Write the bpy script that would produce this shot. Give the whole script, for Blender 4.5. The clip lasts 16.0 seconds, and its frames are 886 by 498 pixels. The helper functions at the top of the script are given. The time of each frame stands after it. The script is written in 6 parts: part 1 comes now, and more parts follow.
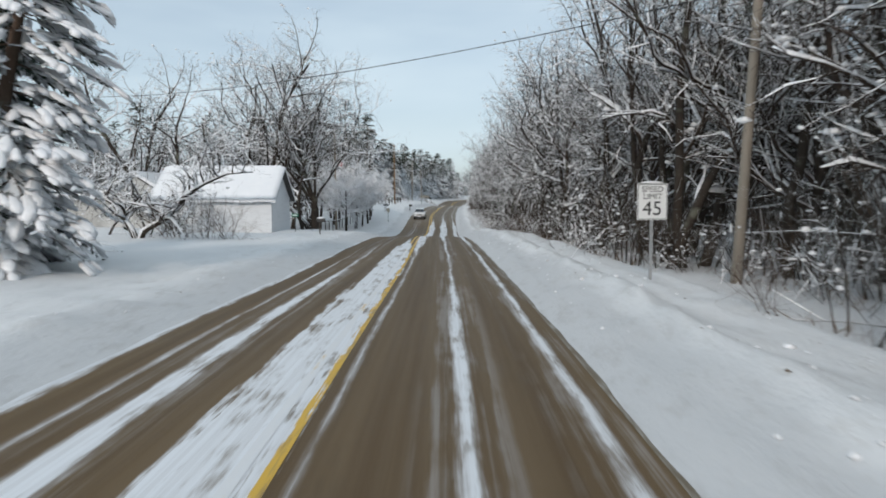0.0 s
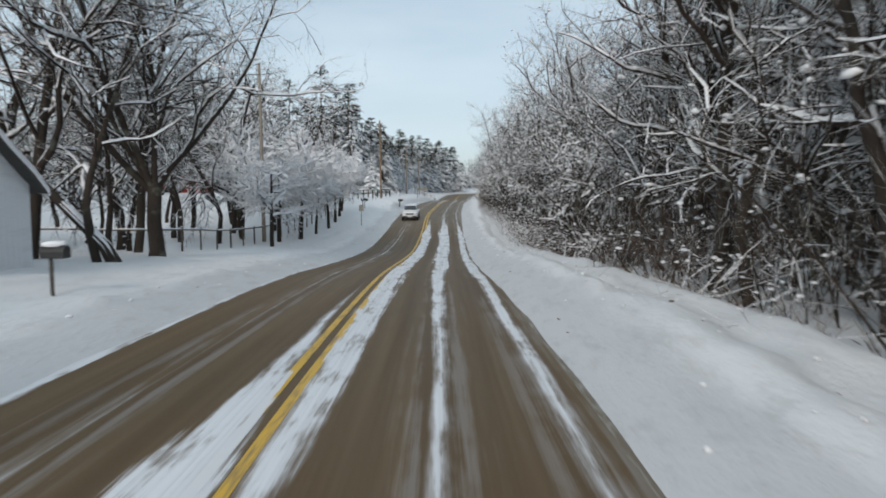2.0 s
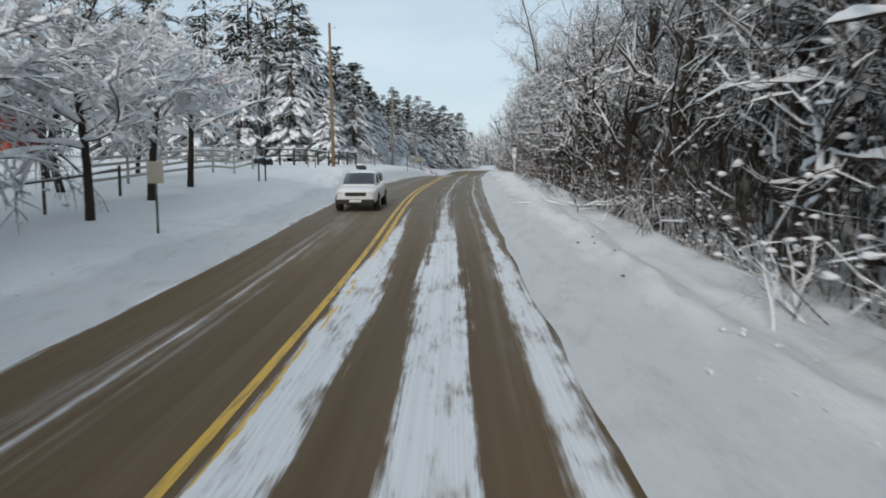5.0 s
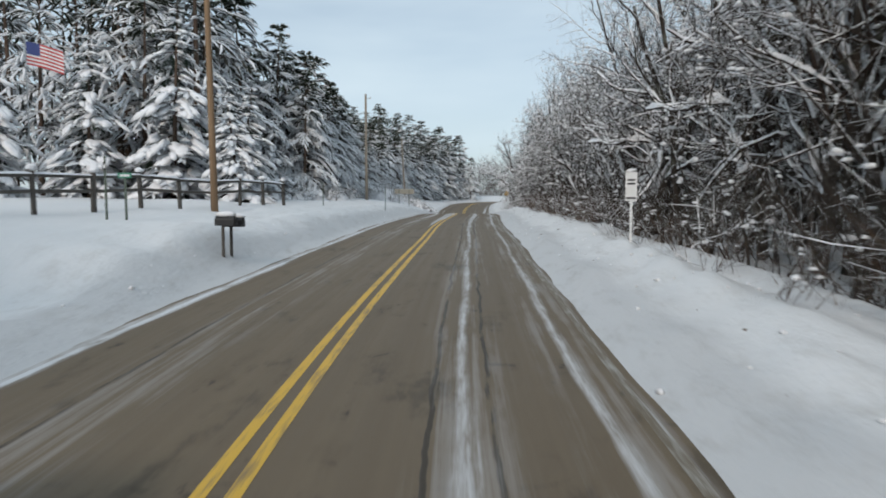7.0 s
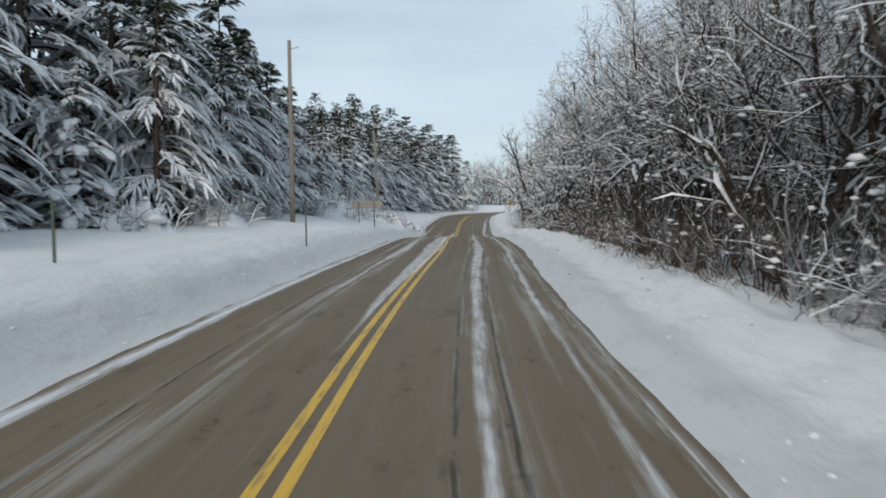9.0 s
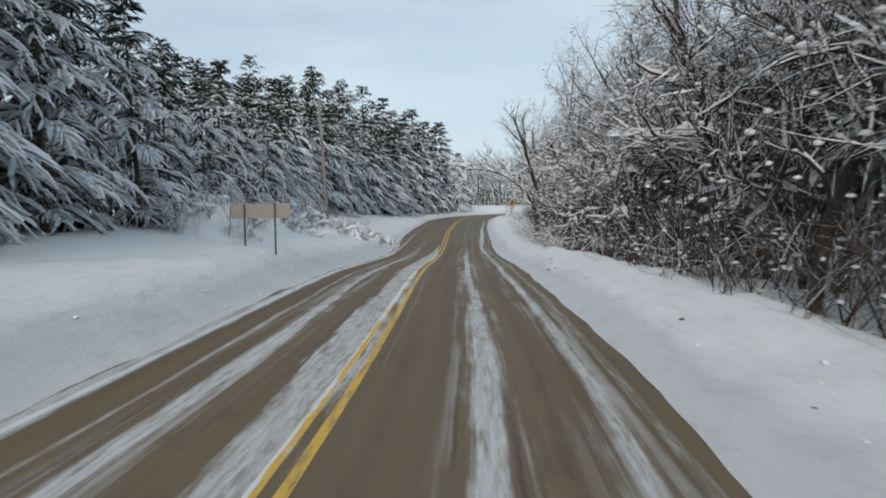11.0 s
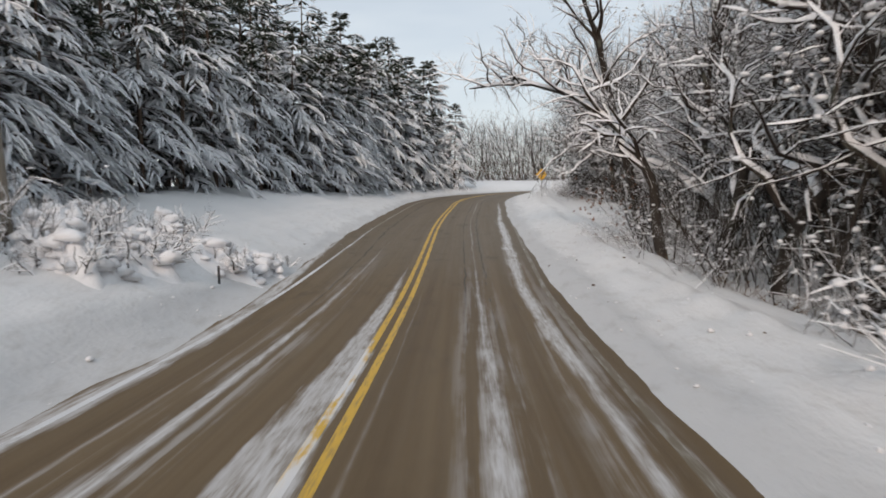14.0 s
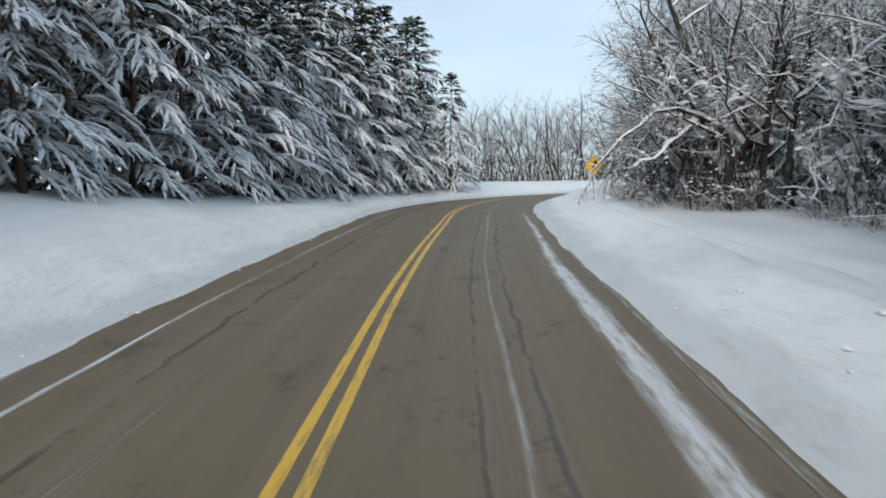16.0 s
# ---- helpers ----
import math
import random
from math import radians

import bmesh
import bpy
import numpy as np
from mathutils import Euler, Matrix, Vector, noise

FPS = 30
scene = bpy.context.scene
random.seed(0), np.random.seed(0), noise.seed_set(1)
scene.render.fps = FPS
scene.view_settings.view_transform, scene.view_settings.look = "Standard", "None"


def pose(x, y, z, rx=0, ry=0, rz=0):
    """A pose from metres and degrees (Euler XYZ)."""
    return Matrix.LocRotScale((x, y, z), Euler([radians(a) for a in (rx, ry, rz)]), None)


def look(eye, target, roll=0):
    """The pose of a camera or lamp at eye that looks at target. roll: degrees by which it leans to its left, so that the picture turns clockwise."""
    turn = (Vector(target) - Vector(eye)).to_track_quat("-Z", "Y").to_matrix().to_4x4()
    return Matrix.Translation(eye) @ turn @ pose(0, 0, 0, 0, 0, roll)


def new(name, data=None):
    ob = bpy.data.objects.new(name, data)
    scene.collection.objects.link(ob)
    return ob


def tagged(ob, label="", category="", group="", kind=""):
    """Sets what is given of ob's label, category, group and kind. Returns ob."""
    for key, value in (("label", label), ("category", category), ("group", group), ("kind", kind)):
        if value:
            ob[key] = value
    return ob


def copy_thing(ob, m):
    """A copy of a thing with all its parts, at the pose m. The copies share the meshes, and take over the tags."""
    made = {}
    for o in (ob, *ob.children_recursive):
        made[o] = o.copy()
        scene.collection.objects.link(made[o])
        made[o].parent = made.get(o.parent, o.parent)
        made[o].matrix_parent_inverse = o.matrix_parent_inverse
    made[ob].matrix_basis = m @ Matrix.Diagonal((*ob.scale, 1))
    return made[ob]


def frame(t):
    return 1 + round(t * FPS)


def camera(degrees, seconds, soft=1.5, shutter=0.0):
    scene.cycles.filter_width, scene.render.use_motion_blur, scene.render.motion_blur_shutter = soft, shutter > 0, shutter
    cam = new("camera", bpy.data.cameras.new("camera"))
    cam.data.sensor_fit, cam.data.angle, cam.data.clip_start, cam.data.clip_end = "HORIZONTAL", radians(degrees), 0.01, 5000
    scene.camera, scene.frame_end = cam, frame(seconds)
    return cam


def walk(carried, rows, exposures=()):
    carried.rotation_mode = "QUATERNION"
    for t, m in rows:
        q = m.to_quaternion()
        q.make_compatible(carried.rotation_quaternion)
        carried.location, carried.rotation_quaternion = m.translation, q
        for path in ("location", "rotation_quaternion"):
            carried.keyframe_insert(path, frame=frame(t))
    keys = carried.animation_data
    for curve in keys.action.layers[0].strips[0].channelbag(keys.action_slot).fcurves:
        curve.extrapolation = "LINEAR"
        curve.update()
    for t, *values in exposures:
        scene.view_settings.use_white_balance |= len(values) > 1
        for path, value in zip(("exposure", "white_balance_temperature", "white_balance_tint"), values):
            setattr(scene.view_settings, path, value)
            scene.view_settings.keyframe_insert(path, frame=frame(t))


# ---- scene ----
cam = camera(67.0, 16.0, soft=1.75, shutter=0.2)
ROWS = [
    (0.0, 0.0, 0.0, 2.55, -0.0, -4.3, -0.0),
    (0.5, 0.031, 8.367, 2.608, 0.09, -4.396, -0.05),
    (1.0, 0.047, 16.385, 2.536, 0.165, -4.514, -0.08),
    (1.5, 0.109, 24.695, 2.442, 0.207, -4.707, -0.12),
    (2.0, 0.218, 32.826, 2.362, 0.22, -4.817, -0.02),
    (2.5, 0.296, 40.914, 2.331, 0.255, -4.899, 0.09),
    (3.0, 0.343, 48.925, 2.166, 0.358, -5.051, 0.09),
    (3.5, 0.343, 56.589, 1.918, 0.469, -5.478, 0.12),
    (4.0, 0.28, 64.489, 1.48, 0.572, -6.064, 0.08),
    (4.5, 0.311, 72.274, 1.035, 0.675, -6.45, -0.02),
    (5.1, 0.28, 81.6, 0.78, 0.72, -6.3, -0.02),
    (5.75, 0.14, 91.6, 0.95, 0.68, -5.6, 0.04),
    (6.4, -0.06, 101.4, 1.37, 0.6, -4.65, 0.12),
    (7.0, -0.14, 110.111, 1.782, 0.372, -3.935, 0.17),
    (7.5, -0.016, 117.252, 2.104, 0.262, -3.528, 0.21),
    (8.0, 0.093, 124.023, 2.344, 0.179, -3.349, 0.27),
    (8.5, 0.28, 130.859, 2.533, 0.021, -3.342, 0.35),
    (9.0, 0.467, 137.558, 2.701, -0.179, -3.335, 0.43),
    (11.5, 1.946, 168.642, 3.158, -0.896, -3.397, 0.82),
    (12.0, 2.18, 175.104, 3.203, -0.999, -3.632, 0.75),
    (12.5, 2.429, 181.382, 3.2, -0.999, -3.907, 0.78),
    (13.0, 2.647, 187.655, 3.134, -0.992, -4.224, 0.74),
    (13.5, 2.881, 193.899, 2.993, -0.93, -4.645, 0.78),
    (14.0, 3.083, 200.069, 2.763, -0.93, -5.216, 0.88),
    (14.5, 3.301, 206.217, 2.535, -0.992, -5.65, 0.95),
    (15.0, 3.566, 212.414, 2.366, -0.992, -5.719, 0.97),
    (15.5, 3.815, 218.803, 2.338, -1.027, -5.492, 1.2),
    (16.0, 4.064, 224.936, 2.517, -1.144, -4.824, 1.3),
]
walk(cam, [(t, pose(x, y, z, 90 + pitch, roll, yaw)) for t, x, y, z, yaw, pitch, roll in ROWS],
     [(0.0, 0.0, 6500, 10), (11.6, 0.0, 6500, 10), (12.2, -0.04, 6850, 13), (13.0, -0.01, 6920, 14), (14.2, 0.10, 7120, 17), (15.0, 0.20, 6650, 12), (15.6, 0.22, 6280, 10), (16.0, 0.22, 6300, 9)])

# ---- world, sun, exposure ----
scene.view_settings.exposure = 0.0
world = bpy.data.worlds.new("winter_sky")
scene.world = world
world.use_nodes = True
wn, wl = world.node_tree.nodes, world.node_tree.links
wn.clear()
SUN_ELEV, SUN_ROT = radians(28), radians(196)
w_out = wn.new("ShaderNodeOutputWorld")
w_bg = wn.new("ShaderNodeBackground")
w_sky = wn.new("ShaderNodeTexSky")
w_sky.sky_type = "NISHITA"
w_sky.sun_disc = False
w_sky.sun_elevation, w_sky.sun_rotation = SUN_ELEV, SUN_ROT
w_sky.air_density, w_sky.dust_density, w_sky.ozone_density = 1.0, 1.5, 1.5
w_co = wn.new("ShaderNodeTexCoord")
w_map = wn.new("ShaderNodeMapping")
w_map.inputs["Scale"].default_value = (1.2, 1.2, 5.0)
w_noise = wn.new("ShaderNodeTexNoise")
w_noise.inputs["Scale"].default_value = 1.6
w_noise.inputs["Detail"].default_value = 4.0
w_noise.inputs["Roughness"].default_value = 0.5
w_ramp = wn.new("ShaderNodeMapRange")
w_ramp.inputs["From Min"].default_value, w_ramp.inputs["From Max"].default_value = 0.30, 0.72
w_ramp.inputs["To Min"].default_value, w_ramp.inputs["To Max"].default_value = 0.50, 0.95
w_mix = wn.new("ShaderNodeMix")
w_mix.data_type = "RGBA"
w_mix.inputs["B"].default_value = (6.95, 8.30, 9.15, 1)
wl.new(w_co.outputs["Generated"], w_map.inputs["Vector"])
wl.new(w_map.outputs["Vector"], w_noise.inputs["Vector"])
wl.new(w_noise.outputs["Fac"], w_ramp.inputs["Value"])
wl.new(w_ramp.outputs["Result"], w_mix.inputs["Factor"])
wl.new(w_sky.outputs["Color"], w_mix.inputs["A"])
wl.new(w_mix.outputs["Result"], w_bg.inputs["Color"])
w_bg.inputs["Strength"].default_value = 0.100
wl.new(w_bg.outputs["Background"], w_out.inputs["Surface"])

sun = new("sun", bpy.data.lights.new("sun", "SUN"))
sun.data.energy, sun.data.angle, sun.data.color = 1.35, radians(9), (1.0, 0.90, 0.80)
sun.matrix_world = look((0, 0, 0), (math.sin(SUN_ROT) * -math.cos(SUN_ELEV), -math.cos(SUN_ROT) * math.cos(SUN_ELEV), -math.sin(SUN_ELEV)))

# ---- materials ----


class Nodes:
    """A material's node tree with short ways to add nodes."""

    def __init__(self, name):
        self.mat = bpy.data.materials.new(name)
        self.mat.use_nodes = True
        self.t = self.mat.node_tree
        self.bsdf = self.t.nodes["Principled BSDF"]

    def put(self, socket, value):
        if isinstance(value, bpy.types.NodeSocket):
            self.t.links.new(value, socket)
        elif isinstance(value, (tuple, list)) and len(value) == 3 and socket.type == "RGBA":
            socket.default_value = (*value, 1)
        else:
            socket.default_value = value

    def math(self, op, a, b=0.0, c=0.0, clamp=False):
        n = self.t.nodes.new("ShaderNodeMath")
        n.operation, n.use_clamp = op, clamp
        for s, v in zip(n.inputs, (a, b, c)):
            self.put(s, v)
        return n.outputs[0]

    def mix(self, f, a, b):
        n = self.t.nodes.new("ShaderNodeMix")
        n.data_type = "RGBA"
        self.put(n.inputs["Factor"], f)
        self.put(n.inputs["A"], (*a, 1) if isinstance(a, tuple) else a)
        self.put(n.inputs["B"], (*b, 1) if isinstance(b, tuple) else b)
        return n.outputs["Result"]

    def noise(self, vec, scale, detail=3.0, rough=0.55):
        n = self.t.nodes.new("ShaderNodeTexNoise")
        if vec is not None:
            self.put(n.inputs["Vector"], vec)
        self.put(n.inputs["Scale"], scale)
        n.inputs["Detail"].default_value, n.inputs["Roughness"].default_value = detail, rough
        return n.outputs["Fac"]

    def step(self, v, lo, hi, to0=0.0, to1=1.0):
        n = self.t.nodes.new("ShaderNodeMapRange")
        n.interpolation_type = "SMOOTHSTEP"
        self.put(n.inputs["Value"], v)
        for k, q in (("From Min", lo), ("From Max", hi), ("To Min", to0), ("To Max", to1)):
            self.put(n.inputs[k], q)
        return n.outputs["Result"]

    def vec(self, x, y, z=0.0):
        n = self.t.nodes.new("ShaderNodeCombineXYZ")
        for s, v in zip(n.inputs, (x, y, z)):
            self.put(s, v)
        return n.outputs[0]

    def parts(self, v):
        n = self.t.nodes.new("ShaderNodeSeparateXYZ")
        self.put(n.inputs[0], v)
        return n.outputs

    def scaled(self, v, s):
        n = self.t.nodes.new("ShaderNodeVectorMath")
        n.operation = "MULTIPLY"
        self.put(n.inputs[0], v)
        n.inputs[1].default_value = s
        return n.outputs[0]

    def place(self):
        return self.t.nodes.new("ShaderNodeNewGeometry").outputs["Position"]

    def obj(self):
        return self.t.nodes.new("ShaderNodeTexCoord").outputs["Object"]

    def normal(self):
        return self.t.nodes.new("ShaderNodeNewGeometry").outputs["Normal"]

    def rnd(self):
        return self.t.nodes.new("ShaderNodeObjectInfo").outputs["Random"]

    def island(self):
        return self.t.nodes.new("ShaderNodeNewGeometry").outputs["Random Per Island"]

    def ramp(self, f, stops):
        n = self.t.nodes.new("ShaderNodeValToRGB")
        e = n.color_ramp.elements
        while len(e) < len(stops):
            e.new(0.5)
        for q, (p, v) in zip(e, stops):
            q.position, q.color = p, (v, v, v, 1)
        self.put(n.inputs[0], f)
        return n.outputs[0]

    def bump(self, h, strength=0.4, dist=0.02):
        n = self.t.nodes.new("ShaderNodeBump")
        n.inputs["Strength"].default_value, n.inputs["Distance"].default_value = strength, dist
        self.put(n.inputs["Height"], h)
        self.put(self.bsdf.inputs["Normal"], n.outputs[0])

    def done(self, color, rough=0.7, metal=0.0, spec=None):
        self.put(self.bsdf.inputs["Base Color"], color)
        self.put(self.bsdf.inputs["Roughness"], rough)
        self.put(self.bsdf.inputs["Metallic"], metal)
        if spec is not None:
            self.put(self.bsdf.inputs["Specular IOR Level"], spec)
        return self.mat


SNOW = (0.83, 0.84, 0.86)


def snow_ground():
    n = Nodes("field_snow")
    p = n.place()
    big = n.noise(p, 0.35, 4)
    fine = n.noise(p, 9.0, 5, 0.65)
    grit = n.noise(p, 26.0, 2)
    col = n.mix(big, (0.70, 0.71, 0.72), (0.79, 0.79, 0.795))
    at = n.t.nodes.new("ShaderNodeAttribute")
    at.attribute_name = "dirt"
    speck = n.math("MULTIPLY", n.step(n.noise(n.scaled(p, (1.0, 0.35, 1.0)), 2.6, 6, 0.72), 0.47, 0.72), at.outputs["Fac"])
    col = n.mix(n.math("MULTIPLY", speck, 0.75), col, (0.36, 0.33, 0.29))
    # blue-grey tint, strongest next to the road and broken up by noise
    bank_grey = n.step(n.math("ADD", at.outputs["Fac"], n.math("MULTIPLY", n.math("SUBTRACT", n.noise(n.scaled(p, (1.0, 0.2, 1.0)), 1.1, 5, 0.6), 0.5), 0.7)), 0.36, 0.72)
    col = n.mix(n.math("MULTIPLY", bank_grey, 0.7), col, (0.52, 0.525, 0.535))
    litter = n.math("MULTIPLY", n.step(grit, 0.74, 0.80), n.step(n.noise(p, 0.8, 2), 0.55, 0.7))
    col = n.mix(n.math("MULTIPLY", litter, 0.6), col, (0.22, 0.17, 0.12))
    n.bump(n.math("ADD", fine, n.math("MULTIPLY", n.noise(n.scaled(p, (1.0, 0.4, 1.0)), 1.6, 6, 0.62), 2.5)), 0.42, 0.06)
    return n.done(col, 0.62, spec=0.3)


def snow_load():
    n = Nodes("lying_snow")
    p = n.obj()
    col = n.mix(n.noise(p, 2.0, 3), (0.80, 0.81, 0.84), (0.89, 0.89, 0.90))
    n.bump(n.noise(p, 14.0, 4, 0.6), 0.5, 0.03)
    return n.done(col, 0.65, spec=0.25)


def bark(name, dark, light, snow=0.62):
    """Bark with blown snow that clings to whatever faces up."""
    n = Nodes(name)
    p = n.obj()
    col = n.mix(n.noise(n.scaled(p, (1, 1, 0.25)), 16.0, 4, 0.7), dark, light)
    col = n.mix(n.math("MULTIPLY", n.step(n.noise(p, 1.3, 3), 0.55, 0.7), 0.5), col, (0.20, 0.21, 0.17))
    side = n.parts(n.normal())
    blown = n.math("ADD", n.math("MULTIPLY", side[0], -0.36), n.math("MULTIPLY", side[1], -0.14))
    up = n.math("ADD", n.math("ADD", side[2], blown), n.math("MULTIPLY", n.math("SUBTRACT", n.noise(p, 5.0, 4), 0.5), 1.1))
    m = n.step(up, snow, snow + 0.18)
    n.bump(n.noise(n.scaled(p, (1, 1, 0.3)), 22.0, 3), 0.6, 0.02)
    return n.done(n.mix(m, col, SNOW), 0.85, spec=0.2)


def needles(name, dark, light):
    n = Nodes(name)
    col = n.mix(n.island(), dark, light)
    p = n.obj()
    frost = n.step(n.math("ADD", n.noise(p, 3.0, 4, 0.6), n.math("MULTIPLY", n.parts(n.normal())[2], 0.12)), 0.39, 0.56)
    col = n.mix(n.math("MULTIPLY", frost, 0.86), col, (0.80, 0.83, 0.87))
    return n.done(col, 0.75, spec=0.25)


def plain(name, a, b, rough=0.6, metal=0.0, scale=6.0, stretch=(1, 1, 1), bump=0.15):
    n = Nodes(name)
    p = n.scaled(n.obj(), stretch)
    col = n.mix(n.noise(p, scale, 5, 0.65), a, b)
    col = n.mix(n.math("MULTIPLY", n.step(n.noise(p, scale * 0.22, 3), 0.5, 0.75), 0.35), col, tuple(v * 0.7 for v in a))
    if bump:
        n.bump(n.noise(p, scale * 4, 3), bump, 0.01)
    return n.done(col, rough, metal)


def road_frame(n):
    uv = n.t.nodes.new("ShaderNodeUVMap")
    uv.uv_map = "lane"
    x, y, _ = n.parts(uv.outputs[0])
    return x, y


def road_snow(n, x, y):
    """How far packed snow covers the road at x across and y along it, 0 to 1."""
    along = n.math("DIVIDE", y, 300.0)
    streak = n.noise(n.vec(n.math("MULTIPLY", x, 5.0), n.math("MULTIPLY", y, 0.10)), 1.0, 4, 0.6)
    patch = n.noise(n.vec(n.math("MULTIPLY", x, 2.0), n.math("MULTIPLY", y, 0.55)), 1.0, 5, 0.65)
    fine = n.noise(n.vec(n.math("MULTIPLY", x, 14.0), n.math("MULTIPLY", y, 1.3)), 1.0, 4, 0.65)
    sway = n.math("MULTIPLY", n.math("SUBTRACT", n.noise(n.vec(0.0, n.math("MULTIPLY", y, 0.13)), 1.0, 2), 0.5), 0.28)
    rag = n.math("ADD", n.math("MULTIPLY", n.math("SUBTRACT", patch, 0.5), 0.9), n.math("MULTIPLY", n.math("SUBTRACT", streak, 0.5), 1.6))
    rag = n.math("ADD", rag, n.math("MULTIPLY", n.math("SUBTRACT", fine, 0.5), 0.14))
    total = None
    for mid, half, stops in STRIPS:
        wide = n.ramp(along, [(v / 300.0, q / 2.0) for v, q in stops])
        wide = n.math("MULTIPLY", wide, half * 2.0)
        off = n.math("ABSOLUTE", n.math("SUBTRACT", n.math("ADD", x, sway), mid))
        m = n.math("SUBTRACT", n.math("SUBTRACT", n.math("MULTIPLY", wide, n.math("ADD", 1.0, rag)), off), 0.08)
        m = n.step(m, -0.07, 0.09)
        total = m if total is None else n.math("MAXIMUM", total, m)
    worn = n.ramp(along, [(0.0, 1.0), (0.33, 1.0), (0.38, 0.72), (0.52, 0.72), (0.57, 0.70), (0.72, 0.70), (0.76, 0.8)])
    total = n.math("MULTIPLY", total, worn)
    thin = n.step(n.math("ADD", n.math("MULTIPLY", patch, 0.7), n.math("MULTIPLY", fine, 0.3)), 0.28, 0.52)
    comb = n.step(n.noise(n.vec(n.math("MULTIPLY", x, 13.0), n.math("MULTIPLY", y, 0.07), 4.0), 1.0, 3, 0.6), 0.36, 0.62)
    total = n.math("MULTIPLY", total, n.math("ADD", 0.90, n.math("MULTIPLY", comb, 0.10)))
    return n.math("MULTIPLY", total, n.math("ADD", 0.40, n.math("MULTIPLY", thin, 0.60))), streak, fine, patch


STRIPS = [
    (2.0, 0.30, [(0, 0.7), (22, 0.5), (36, 0.45), (48, 0.7), (62, 1.2), (70, 1.7), (95, 1.8), (110, 0.7), (120, 0.45), (150, 0.55), (170, 0.9), (192, 0.75), (205, 0.7), (214, 0.45), (226, 0.25)]),
    (-0.42, 0.44, [(0, 1.4), (26, 1.45), (38, 1.15), (46, 0.45), (56, 0.0), (112, 0.0), (148, 0.1), (160, 0.7), (175, 1.2), (205, 1.1), (218, 0.5), (226, 0.0)]),
    (0.42, 0.30, [(0, 0.35), (30, 0.4), (36, 0.7), (46, 1.2), (60, 1.45), (95, 1.5), (113, 0.0), (160, 0.0), (178, 0.2), (215, 0.2), (225, 0.0)]),
    (-2.0, 0.22, [(0, 1.5), (18, 1.1), (30, 0.6), (42, 0.3), (62, 0.4), (80, 0.6), (105, 0.3), (150, 0.2), (172, 1.3), (200, 0.9), (214, 0.7), (228, 0.3), (240, 0.0)]),
    (3.48, 0.20, [(0, 0.85), (40, 0.8), (60, 1.6), (95, 1.7), (108, 0.7), (150, 0.65), (168, 1.0), (205, 0.95), (214, 0.8), (226, 0.35), (240, 0.12), (260, 0.1)]),
    (4.0, 0.10, [(0, 0.0), (45, 0.4), (60, 1.8), (95, 1.8), (108, 1.0), (150, 1.1), (165, 0.9), (205, 0.9), (222, 0.6), (250, 0.55)]),
    (-3.78, 0.30, [(0, 1.2), (60, 1.0), (110, 0.8), (160, 1.0), (180, 1.1), (215, 1.1), (225, 0.7), (240, 0.4)]),
    (3.35, 0.42, [(0, 0.0), (207, 0.0), (214, 0.55), (228, 0.62), (245, 0.5), (270, 0.0)]),
    (-4.22, 0.09, [(0, 0.0), (105, 0.0), (122, 1.0), (215, 1.0), (235, 0.4)]),
    (-2.75, 0.14, [(0, 1.0), (25, 0.8), (45, 0.2), (160, 0.3), (175, 1.1), (205, 0.7), (218, 0.2)]),
]


